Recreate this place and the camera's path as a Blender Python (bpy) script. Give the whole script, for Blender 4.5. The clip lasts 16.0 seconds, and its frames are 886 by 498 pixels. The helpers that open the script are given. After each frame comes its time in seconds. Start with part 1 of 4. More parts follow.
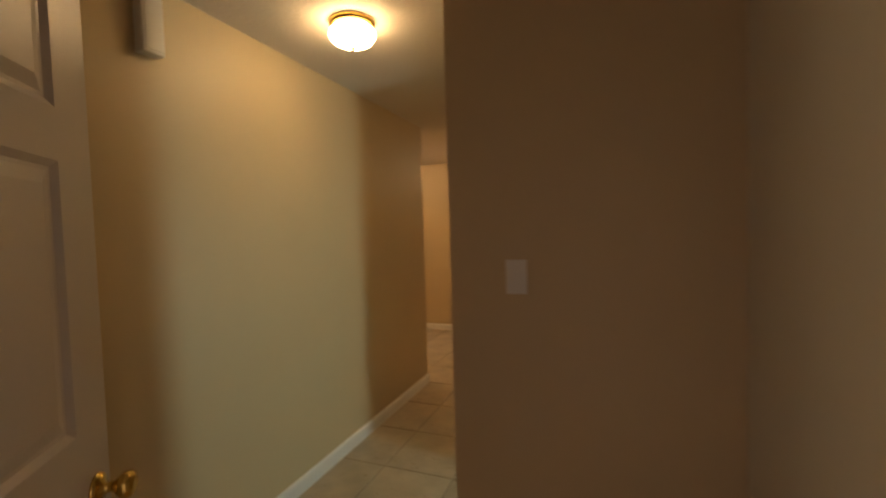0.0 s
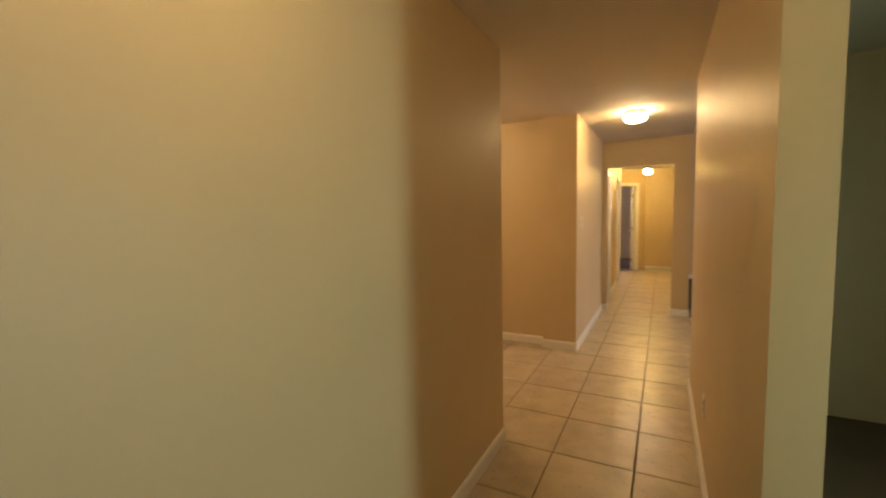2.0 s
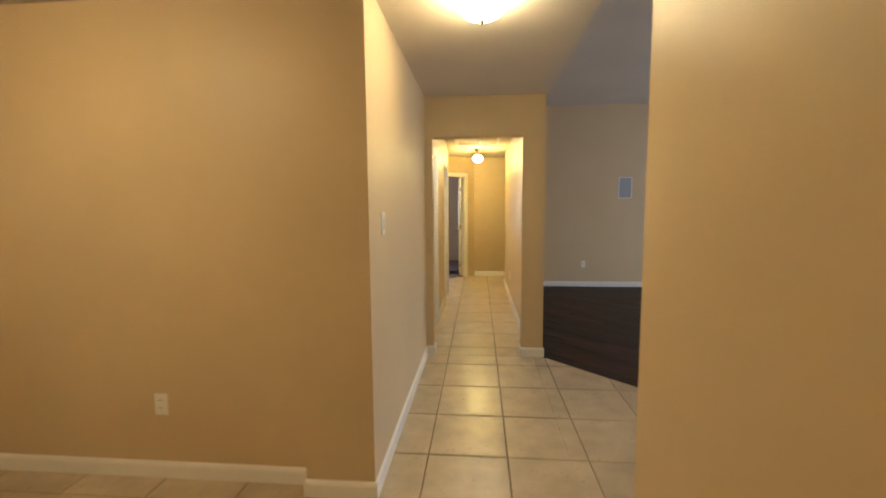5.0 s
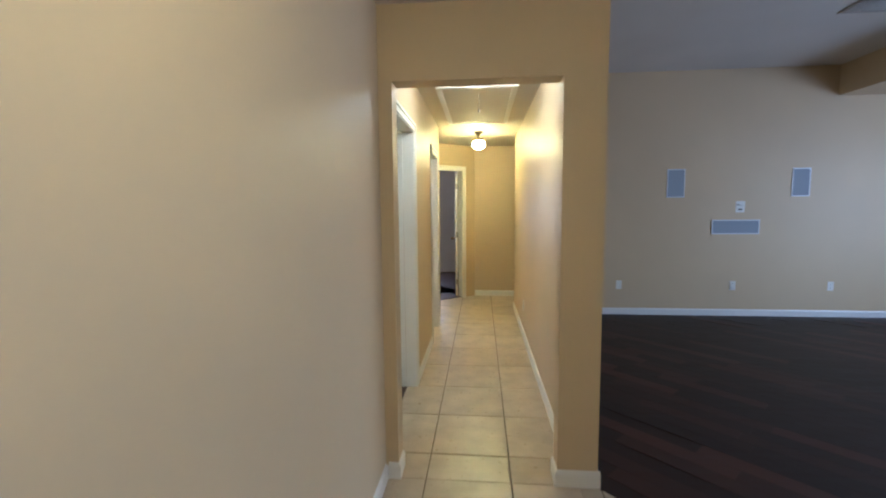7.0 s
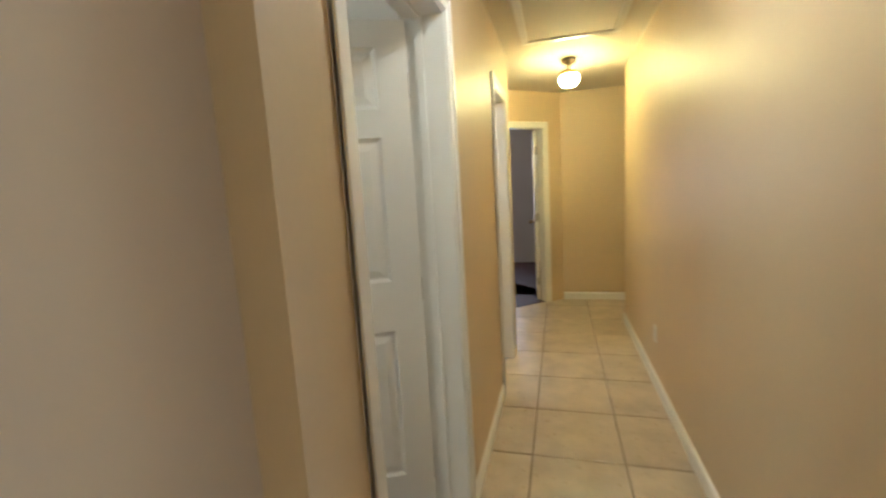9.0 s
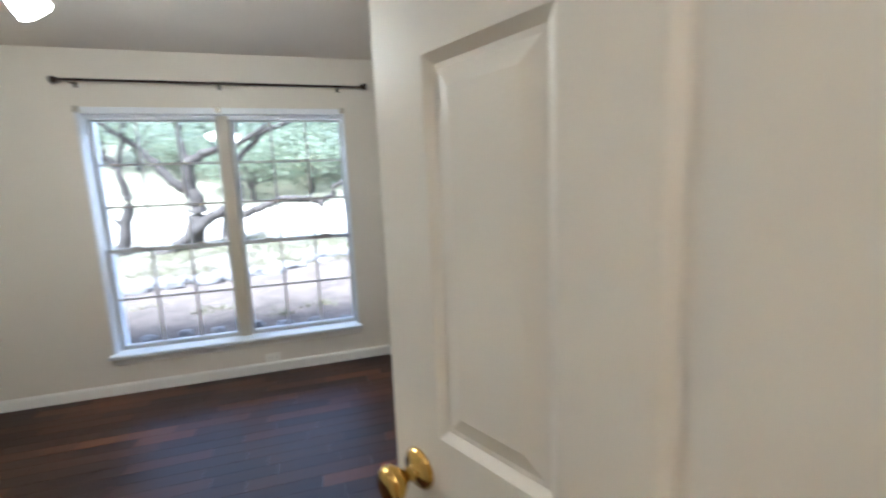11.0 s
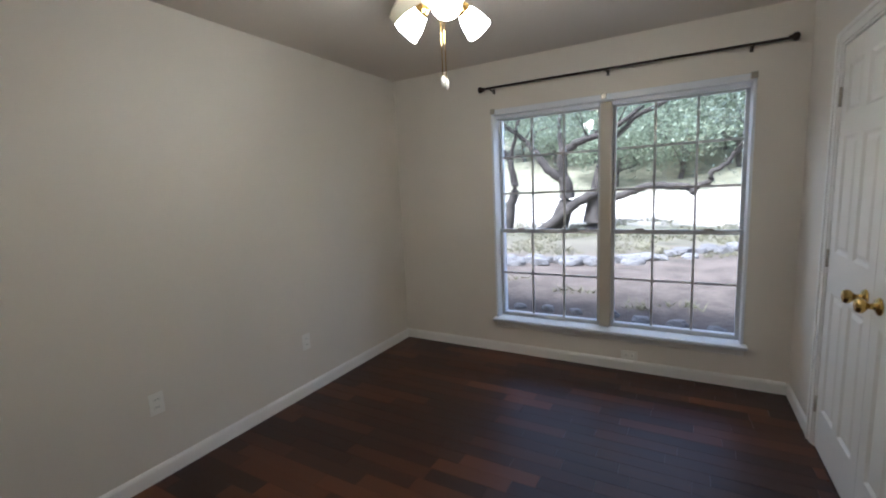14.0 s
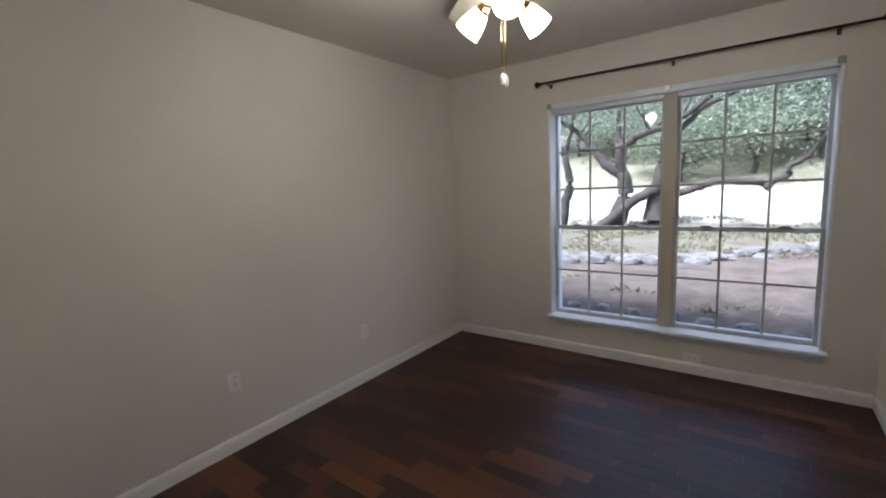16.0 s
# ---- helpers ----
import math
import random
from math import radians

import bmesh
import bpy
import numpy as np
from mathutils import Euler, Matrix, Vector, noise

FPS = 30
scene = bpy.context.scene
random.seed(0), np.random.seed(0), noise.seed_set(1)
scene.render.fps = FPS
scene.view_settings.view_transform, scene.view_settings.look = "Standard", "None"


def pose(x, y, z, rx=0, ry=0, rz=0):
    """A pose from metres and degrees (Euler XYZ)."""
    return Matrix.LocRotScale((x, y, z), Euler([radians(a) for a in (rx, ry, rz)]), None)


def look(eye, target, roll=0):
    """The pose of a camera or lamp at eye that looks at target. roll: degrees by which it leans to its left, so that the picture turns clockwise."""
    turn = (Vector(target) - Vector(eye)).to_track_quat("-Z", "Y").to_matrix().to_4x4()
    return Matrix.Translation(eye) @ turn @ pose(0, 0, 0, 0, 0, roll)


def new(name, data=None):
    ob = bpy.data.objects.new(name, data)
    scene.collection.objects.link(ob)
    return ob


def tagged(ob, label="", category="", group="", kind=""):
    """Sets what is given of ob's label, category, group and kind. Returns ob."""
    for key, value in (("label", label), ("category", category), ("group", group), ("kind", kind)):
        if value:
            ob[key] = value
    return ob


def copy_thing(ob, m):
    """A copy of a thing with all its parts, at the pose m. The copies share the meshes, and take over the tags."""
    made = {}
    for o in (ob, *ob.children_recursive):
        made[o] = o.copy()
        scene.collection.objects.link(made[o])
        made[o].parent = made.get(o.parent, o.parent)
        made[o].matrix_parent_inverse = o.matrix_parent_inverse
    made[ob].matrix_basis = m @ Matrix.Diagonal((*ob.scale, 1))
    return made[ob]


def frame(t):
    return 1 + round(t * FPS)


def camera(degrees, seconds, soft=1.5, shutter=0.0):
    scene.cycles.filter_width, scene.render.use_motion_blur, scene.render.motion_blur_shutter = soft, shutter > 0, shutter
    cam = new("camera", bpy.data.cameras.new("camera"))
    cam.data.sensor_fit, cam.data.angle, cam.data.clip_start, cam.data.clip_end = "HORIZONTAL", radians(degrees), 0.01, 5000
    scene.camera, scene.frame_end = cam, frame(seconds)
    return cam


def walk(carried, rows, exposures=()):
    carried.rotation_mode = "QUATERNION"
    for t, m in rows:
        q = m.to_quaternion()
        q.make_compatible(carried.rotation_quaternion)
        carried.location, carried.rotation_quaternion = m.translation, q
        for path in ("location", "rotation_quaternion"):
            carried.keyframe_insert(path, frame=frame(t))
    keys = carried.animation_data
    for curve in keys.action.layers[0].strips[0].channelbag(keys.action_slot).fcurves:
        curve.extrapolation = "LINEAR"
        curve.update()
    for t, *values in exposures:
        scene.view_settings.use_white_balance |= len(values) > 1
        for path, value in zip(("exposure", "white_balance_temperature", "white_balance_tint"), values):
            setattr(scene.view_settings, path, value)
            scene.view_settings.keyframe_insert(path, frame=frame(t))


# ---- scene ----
cam = camera(92.75, 16.0, soft=2.0, shutter=0.5)
PATH = [
    (0, (1.528, -2.645, 1.452), (0.805, -0.782, 1.369), -1.7),
    (0.5, (1.353, -2.309, 1.476), (0.284, -0.620, 1.415), -0.6),
    (1, (1.158, -2.093, 1.459), (-0.083, -0.526, 1.419), 0.2),
    (1.5, (0.950, -1.790, 1.416), (-0.189, -0.149, 1.324), -1.0),
    (2, (0.784, -1.436, 1.462), (-0.137, 0.331, 1.297), -1.2),
    (2.5, (0.624, -1.086, 1.477), (0.038, 0.822, 1.350), -2.0),
    (3, (0.558, -0.702, 1.481), (0.307, 1.276, 1.326), -1.6),
    (3.5, (0.505, -0.265, 1.469), (0.370, 1.722, 1.292), -1.1),
    (4, (0.485, 0.144, 1.436), (0.342, 2.132, 1.275), -2.0),
    (4.5, (0.497, 0.634, 1.426), (0.322, 2.617, 1.228), -0.6),
    (6.8, (0.515, 2.793, 1.432), (0.348, 4.778, 1.257), -0.2),
    (7, (0.509, 2.982, 1.448), (0.330, 4.965, 1.257), -0.5),
    (7.5, (0.508, 3.504, 1.468), (0.361, 5.484, 1.231), -1.6),
    (8, (0.517, 3.977, 1.412), (0.306, 5.947, 1.131), -1.3),
    (8.2, (0.510, 4.094, 1.409), (0.293, 6.065, 1.143), -2.3),
    (10.3, (0.079, 5.683, 1.392), (-1.460, 6.923, 1.085), -2.0),
    (10.5, (0.045, 5.763, 1.435), (-1.634, 6.812, 1.153), -1.5),
    (11, (-0.157, 5.835, 1.438), (-2.057, 6.388, 1.146), -2.5),
    (11.5, (-0.297, 5.871, 1.445), (-2.285, 5.836, 1.224), -2.4),
    (12, (-0.360, 5.894, 1.505), (-2.295, 5.429, 1.307), -2.4),
    (12.5, (-0.386, 5.828, 1.484), (-2.257, 5.156, 1.262), -2.9),
    (13, (-0.382, 5.767, 1.470), (-2.196, 4.963, 1.219), -3.0),
    (13.5, (-0.369, 5.735, 1.464), (-2.120, 4.803, 1.211), -3.0),
    (14, (-0.339, 5.709, 1.453), (-2.060, 4.729, 1.173), -2.7),
    (14.5, (-0.336, 5.732, 1.452), (-1.998, 4.660, 1.159), -2.8),
    (15, (-0.305, 5.686, 1.433), (-1.955, 4.592, 1.149), -2.5),
    (15.5, (-0.287, 5.687, 1.440), (-1.917, 4.563, 1.153), -2.3),
    (16, (-0.278, 5.712, 1.452), (-1.868, 4.532, 1.167), -2.9),
]
# the way walked and the picture's brightness along it
EXPOSURES = [(0.0, 1.9, 7600, 20), (0.6, 2.25, 7500, 16), (1.2, 2.45, 7500, 14), (2.5, 2.3, 7200, 12), (4.7, 2.45, 6200, 2), (6.8, 2.32, 4500, -1), (7.5, 2.26, 4550, -1), (8.2, 2.12, 4900, -2),
             (10.3, 2.4, 4900, 5), (11.0, 2.35, 4950, 7), (12.0, 1.83, 5100, 9), (13.0, 1.56, 5100, 10), (14.5, 1.36, 5150, 11), (16.0, 1.28, 5250, 12)]
walk(cam, [(t, look(eye, target, roll)) for t, eye, target, roll in PATH], EXPOSURES)

# ---- world, sun and large lights ----
world = bpy.data.worlds.new("sky")
scene.world = world
world.use_nodes = True
wn = world.node_tree.nodes
sky = wn.new("ShaderNodeTexSky")
sky.sky_type = "NISHITA"
sky.sun_disc = False
sky.sun_elevation = radians(58)
sky.sun_rotation = radians(115)
sky.dust_density = 6.0
world.node_tree.links.new(sky.outputs[0], wn["Background"].inputs[0])
wn["Background"].inputs[1].default_value = 0.15


def lamp(name, kind, energy, color, m, **settings):
    data = bpy.data.lights.new(name, kind)
    data.energy, data.color = energy, color
    for key, value in settings.items():
        if key == "size":
            data.size = value
        elif key == "size_y":
            data.shape, data.size_y = "RECTANGLE", value
        elif key == "radius":
            data.shadow_soft_size = value
        elif key == "angle":
            data.angle = value
    ob = new(name, data)
    ob.matrix_world = m
    return ob


WARM = (1.0, 0.75, 0.40)
lamp("sun", "SUN", 4.0, (1.0, 0.93, 0.84), look((18.0, -3.5, 32.0), (0, 5, 0)), angle=radians(14))
# daylight in the openings that the walk never faces, and two added fills
lamp("daylight_front_door", "AREA", 0.22, (0.98, 0.80, 0.84), look((1.41, -2.90, 1.05), (1.1, 0, 1.05)), size=0.9, size_y=1.9)
lamp("daylight_living_window", "AREA", 24, (0.78, 0.80, 1.0), look((7.35, 5.6, 1.5), (0, 5.4, 1.2)), size=3.0, size_y=1.7)
# added fill, hidden above the window head, to lift the bedroom's daylight
lamp("fill_bedroom_window", "AREA", 12.0, (0.86, 0.92, 1.0), look((-4.48, 5.2, 2.50), (-2.4, 5.05, 0.6)), size=1.75, size_y=0.4)
# added fill in front of a closed wall, brightens the far room
lamp("fill_far_room", "AREA", 4.5, (1.0, 0.84, 0.86), look((-1.0, 12.42, 1.5), (-1.0, 9, 1.2)), size=1.2, size_y=1.2)
lamp("daylight_side_room", "AREA", 3.5, (0.58, 0.92, 0.92), look((2.43, -0.555, 1.15), (0, -0.62, 1.05)), size=0.20, size_y=1.0)

# ---- materials ----


def shader(name):
    m = bpy.data.materials.new(name)
    m.use_nodes = True
    nt = m.node_tree
    return m, nt, nt.nodes["Principled BSDF"]


def node(nt, kind, **inputs):
    n = nt.nodes.new(kind)
    for key, value in inputs.items():
        n.inputs[key.replace("_", " ")].default_value = value
    return n


def shade(c, k):
    return (c[0] * k, c[1] * k, c[2] * k, 1.0)


def surface(name, color, rough=0.6, metal=0.0, grain=90.0, relief=0.06, blotch=1.3, vary=0.06, per_piece=0.0, dark=None):
    """A painted or plain surface: broad mottling, fine relief, and a shift of tone from piece to piece."""
    m, nt, b = shader(name)
    link = nt.links.new
    geo = nt.nodes.new("ShaderNodeNewGeometry")
    big = node(nt, "ShaderNodeTexNoise", Scale=blotch, Detail=4.0)
    fine = node(nt, "ShaderNodeTexNoise", Scale=grain, Detail=3.0)
    link(geo.outputs["Position"], big.inputs["Vector"])
    link(geo.outputs["Position"], fine.inputs["Vector"])
    ramp = nt.nodes.new("ShaderNodeMix")
    ramp.data_type = "RGBA"
    ramp.inputs[6].default_value = dark + (1.0,) if dark else shade(color, 1 - vary)
    ramp.inputs[7].default_value = shade(color, 1 + vary * 0.5)
    spread = node(nt, "ShaderNodeMapRange")
    spread.inputs["From Min"].default_value, spread.inputs["From Max"].default_value = 0.3, 0.7
    link(big.outputs["Fac"], spread.inputs["Value"])
    link(spread.outputs["Result"], ramp.inputs[0])
    out = ramp.outputs[2]
    if per_piece:
        info = nt.nodes.new("ShaderNodeObjectInfo")
        tone = node(nt, "ShaderNodeMapRange")
        tone.inputs["To Min"].default_value, tone.inputs["To Max"].default_value = 1 - per_piece, 1 + per_piece
        link(info.outputs["Random"], tone.inputs["Value"])
        hsv = nt.nodes.new("ShaderNodeHueSaturation")
        link(tone.outputs["Result"], hsv.inputs["Value"])
        link(out, hsv.inputs["Color"])
        out = hsv.outputs["Color"]
    link(out, b.inputs["Base Color"])
    b.inputs["Metallic"].default_value = metal
    rr = node(nt, "ShaderNodeMapRange")
    rr.inputs["To Min"].default_value, rr.inputs["To Max"].default_value = max(rough - 0.08, 0.03), min(rough + 0.08, 1)
    link(fine.outputs["Fac"], rr.inputs["Value"])
    link(rr.outputs["Result"], b.inputs["Roughness"])
    if relief:
        bump = node(nt, "ShaderNodeBump", Strength=relief, Distance=0.01)
        link(fine.outputs["Fac"], bump.inputs["Height"])
        link(bump.outputs["Normal"], b.inputs["Normal"])
    return m


def wood(name, light, deep, axis, rough=0.28, island=False):
    """Dark stained strips: long grain along one axis, tone from strip to strip."""
    m, nt, b = shader(name)
    link = nt.links.new
    geo = nt.nodes.new("ShaderNodeNewGeometry")
    mapping = nt.nodes.new("ShaderNodeMapping")
    if axis == "y":
        mapping.inputs["Scale"].default_value = (26, 1.6, 26)
    else:
        mapping.inputs["Rotation"].default_value = (0, 0, radians(45))
        mapping.inputs["Scale"].default_value = (1.6, 26, 26)
    link(geo.outputs["Position"], mapping.inputs["Vector"])
    grain = node(nt, "ShaderNodeTexNoise", Scale=1.0, Detail=6.0, Distortion=0.6)
    link(mapping.outputs["Vector"], grain.inputs["Vector"])
    piece = geo.outputs["Random Per Island"] if island else nt.nodes.new("ShaderNodeObjectInfo").outputs["Random"]
    curve = node(nt, "ShaderNodeMath")
    curve.operation = "POWER"
    curve.inputs[1].default_value = 3.0
    link(piece, curve.inputs[0])
    add = node(nt, "ShaderNodeMath")
    add.operation = "MULTIPLY_ADD"
    add.inputs[1].default_value = 0.30
    link(grain.outputs["Fac"], add.inputs[0])
    half = node(nt, "ShaderNodeMath")
    half.operation = "MULTIPLY"
    half.inputs[1].default_value = 0.75
    link(curve.outputs[0], half.inputs[0])
    link(half.outputs[0], add.inputs[2])
    mix = nt.nodes.new("ShaderNodeMix")
    mix.data_type = "RGBA"
    mix.inputs[6].default_value = deep + (1.0,)
    mix.inputs[7].default_value = light + (1.0,)
    link(add.outputs[0], mix.inputs[0])
    link(mix.outputs[2], b.inputs["Base Color"])
    rr = node(nt, "ShaderNodeMapRange")
    rr.inputs["To Min"].default_value, rr.inputs["To Max"].default_value = rough - 0.06, rough + 0.12
    b.inputs["Specular IOR Level"].default_value = 0.35
    link(grain.outputs["Fac"], rr.inputs["Value"])
    link(rr.outputs["Result"], b.inputs["Roughness"])
    bump = node(nt, "ShaderNodeBump", Strength=0.08, Distance=0.003)
    link(grain.outputs["Fac"], bump.inputs["Height"])
    link(bump.outputs["Normal"], b.inputs["Normal"])
    return m


def glowing(name, color, strength):
    m, nt, b = shader(name)
    b.inputs["Base Color"].default_value = (0.9, 0.88, 0.82, 1)
    b.inputs["Emission Color"].default_value = color + (1.0,)
    b.inputs["Emission Strength"].default_value = strength
    b.inputs["Roughness"].default_value = 0.4
    return m


TAN = surface("tan_wall_paint", (0.60, 0.467, 0.284), 0.50, grain=70, relief=0.05, vary=0.05)
CREAM = surface("cream_wall_paint", (0.68, 0.63, 0.55), 0.55, grain=70, relief=0.04, vary=0.04)
CEIL = surface("ceiling_paint", (0.66, 0.60, 0.52), 0.8, grain=45, relief=0.22, vary=0.05)
WHITE = surface("white_trim_paint", (0.78, 0.76, 0.72), 0.32, grain=140, relief=0.03, vary=0.03)
DOORWHITE = surface("white_door_paint", (0.76, 0.73, 0.67), 0.35, grain=160, relief=0.04, vary=0.03)
# front door: darker and browner than the other doors
FRONTDOOR = surface("front_door_tone", (0.50, 0.44, 0.37), 0.4, grain=160, relief=0.04, vary=0.04)
VINYL = surface("white_window_frame", (0.74, 0.76, 0.80), 0.35, grain=120, relief=0.02, vary=0.03)
# beige, darker than the frame: warm room light and backlighting put into the colour
MULLION_WARMLIT = surface("mullion_warmlit_tone", (0.50, 0.45, 0.36), 0.45, grain=120, relief=0.02, vary=0.05)
# sash and bar greys hold the backlit shade of white parts
SASH_BACKLIT = surface("sash_backlit_tone", (0.50, 0.50, 0.50), 0.4, grain=120, relief=0.02, vary=0.04)
MUNTIN_BACKLIT = surface("window_bar_backlit_tone", (0.42, 0.40, 0.38), 0.45, grain=120, relief=0.02, vary=0.05)
TILE = surface("beige_floor_tile", (0.50, 0.41, 0.29), 0.30, grain=30, relief=0.03, blotch=5.5, vary=0.2, per_piece=0.07)
GROUT = surface("brown_grout", (0.17, 0.12, 0.075), 0.9, grain=200, relief=0.2, vary=0.2)
BEDWOOD = wood("dark_strip_floor", (0.120, 0.038, 0.014), (0.005, 0.002, 0.0012), "y", 0.34)
LIVWOOD = wood("dark_plank_floor", (0.062, 0.025, 0.018), (0.004, 0.0025, 0.0025), "d", 0.5, island=True)
PLATE = surface("white_plastic_plate", (0.78, 0.76, 0.70), 0.35, grain=200, relief=0.0, vary=0.02)
SLOT = surface("dark_slot", (0.05, 0.045, 0.04), 0.6, relief=0.0)
BRASS = surface("polished_brass", (0.62, 0.42, 0.12), 0.16, 1.0, grain=60, relief=0.01, vary=0.15)
STEEL = surface("satin_hinge", (0.42, 0.38, 0.32), 0.35, 1.0, grain=60, relief=0.02, vary=0.15)
ROD = surface("dark_bronze_rod", (0.028, 0.017, 0.013), 0.38, 0.6, grain=60, relief=0.02, vary=0.2)
GRILLE = surface("blue_grey_speaker_cloth", (0.34, 0.37, 0.42), 0.8, grain=500, relief=0.25, vary=0.04)
FANBODY = surface("antique_white_enamel", (0.70, 0.64, 0.48), 0.3, grain=100, relief=0.02, vary=0.05)
BLADE = surface("cream_fan_blade", (0.62, 0.56, 0.42), 0.4, grain=60, relief=0.03, vary=0.08)
SHADEGLASS = glowing("lit_frosted_glass", (1.0, 0.88, 0.68), 27.0)
GLOBE_A = glowing("lit_entry_globe", WARM, 7.5)
GLOBE_B = glowing("lit_hall_globe", WARM, 18.0)
GLOBE_C = glowing("lit_white_globe", (1.0, 0.86, 0.66), 19.0)
GLOBE_D = glowing("lit_alcove_globe", (1.0, 0.72, 0.40), 17.0)
GLOBE_F = glowing("lit_bath_globe", (1.0, 0.82, 0.62), 16.0)
GLOBE_E = glowing("lit_end_globe", (1.0, 0.72, 0.24), 48.0)

# ---- building blocks ----


def box(bm, x0, x1, y0, y1, z0, z1, bevel=0.0, m=None):
    made = bmesh.ops.create_cube(bm, size=1.0)["verts"]
    bmesh.ops.scale(bm, vec=(x1 - x0, y1 - y0, z1 - z0), verts=made)
    bmesh.ops.translate(bm, vec=((x0 + x1) / 2, (y0 + y1) / 2, (z0 + z1) / 2), verts=made)
    if m is not None:
        bmesh.ops.transform(bm, matrix=m, verts=made)
    if bevel:
        edges = {e for v in made for e in v.link_edges}
        bmesh.ops.bevel(bm, geom=list(edges), offset=bevel, segments=2, profile=0.5, affect="EDGES")
    return made


def lathe(bm, profile, m=None, n=24):
    """A turned shape: (radius, height) pairs round the z axis."""
    rings = []
    for r, z in profile:
        rings.append([bm.verts.new((r * math.cos(2 * math.pi * k / n), r * math.sin(2 * math.pi * k / n), z)) for k in range(n)])
    for a, b in zip(rings, rings[1:]):
        for k in range(n):
            f = bm.faces.new((a[k], a[(k + 1) % n], b[(k + 1) % n], b[k]))
            f.smooth = True
    bm.faces.new(rings[0][::-1])
    bm.faces.new(rings[-1])
    if m is not None:
        bmesh.ops.transform(bm, matrix=m, verts=[v for ring in rings for v in ring])


def tube(bm, points, radii, n=8):
    """A round bar along a line of points."""
    rings = []
    for i, p in enumerate(points):
        p = Vector(p)
        d = Vector(points[min(i + 1, len(points) - 1)]) - Vector(points[max(i - 1, 0)])
        q = d.to_track_quat("Z", "Y")
        rings.append([bm.verts.new(p + q @ Vector((radii[i] * math.cos(2 * math.pi * k / n), radii[i] * math.sin(2 * math.pi * k / n), 0))) for k in range(n)])
    for a, b in zip(rings, rings[1:]):
        for k in range(n):
            f = bm.faces.new((a[k], a[(k + 1) % n], b[(k + 1) % n], b[k]))
            f.smooth = True
    bm.faces.new(rings[0][::-1])
    bm.faces.new(rings[-1])


def mesh_of(name, bm, material):
    bmesh.ops.recalc_face_normals(bm, faces=bm.faces)
    me = bpy.data.meshes.new(name)
    bm.to_mesh(me)
    bm.free()
    me.materials.append(material)
    return me


def part(name, bm, material, parent, label=""):
    ob = new(name, mesh_of(name, bm, material))
    ob.parent = parent
    return tagged(ob, label)


def piece(name, bm, material, label, category="", kind="", group=""):
    return tagged(new(name, mesh_of(name, bm, material)), label, category, group, kind)


def empty(name, label, category, m=None, kind="", group=""):
    ob = tagged(new(name), label, category, group, kind)
    if m is not None:
        ob.matrix_world = m
    return ob


def wall(name, axis, face0, face1, a, b, h, material, openings=(), label="painted wall", z0=0.0):
    """A wall along one axis between two faces, with openings (from, to, bottom, top) right through it."""
    bm = bmesh.new()
    us = sorted({a, b, *(v for o in openings for v in o[:2])})
    zs = sorted({z0, h, *(min(max(v, z0), h) for o in openings for v in o[2:])})
    made = {}

    def at(u, w, z):
        p = (w, u, z) if axis == "y" else (u, w, z)
        if p not in made:
            made[p] = bm.verts.new(p)
        return made[p]

    def solid(i, k):
        if not (0 <= i < len(us) - 1 and 0 <= k < len(zs) - 1):
            return False
        u, z = (us[i] + us[i + 1]) / 2, (zs[k] + zs[k + 1]) / 2
        return not any(o[0] < u < o[1] and o[2] < z < o[3] for o in openings)
    for i in range(len(us) - 1):
        for k in range(len(zs) - 1):
            if not solid(i, k):
                continue
            u0, u1, c0, c1 = us[i], us[i + 1], zs[k], zs[k + 1]
            for w in (face0, face1):
                bm.faces.new((at(u0, w, c0), at(u1, w, c0), at(u1, w, c1), at(u0, w, c1)))
            for di, dk, p, q in ((-1, 0, (u0, c0), (u0, c1)), (1, 0, (u1, c0), (u1, c1)), (0, -1, (u0, c0), (u1, c0)), (0, 1, (u0, c1), (u1, c1))):
                if not solid(i + di, k + dk):
                    bm.faces.new((at(p[0], face0, p[1]), at(q[0], face0, q[1]), at(q[0], face1, q[1]), at(p[0], face1, p[1])))
    return piece(name, bm, material, label, "wall", "structure")


def baseboard(axis, face, out, a, b, z=0.0, name="baseboard"):
    """A skirting board with an eased top edge, on a wall's face, out: +1 or -1 along the wall's normal."""
    bm = bmesh.new()
    t = 0.013
    prof = [(0, 0), (t, 0), (t, 0.068), (t * 0.75, 0.078), (t * 0.35, 0.086), (0, 0.088)]
    ends = []
    for s in (a, b):
        ring = []
        for d, hgt in prof:
            ring.append(bm.verts.new((face + out * d, s, z + hgt) if axis == "y" else (s, face + out * d, z + hgt)))
        ends.append(ring)
    for k in range(len(prof)):
        j = (k + 1) % len(prof)
        bm.faces.new((ends[0][k], ends[0][j], ends[1][j], ends[1][k]))
    bm.faces.new(ends[0])
    bm.faces.new(ends[1][::-1])
    return piece(name, bm, WHITE, "white painted wooden baseboard along the wall", "baseboard", "structure")

# ---- the large structure ----
H = 2.44      # hall ceiling
HB = 2.46     # bedroom ceiling
HT = 2.62     # wall tops above the ceilings
HL = 3.17     # living room ceiling
wall("wall_entry_west", "y", -0.22, -0.10, -2.80, 1.05, H, TAN, label="tan wall beside the entry with soft daylight on it")
wall("wall_alcove_south", "x", 0.93, 1.05, -2.41, -0.22, H, TAN, label="tan wall of the alcove")
wall("wall_alcove_west", "y", -2.41, -2.29, 1.05, 3.21, H, TAN, [(2.02, 2.84, 0, 2.05)], label="tan alcove wall with a white door")
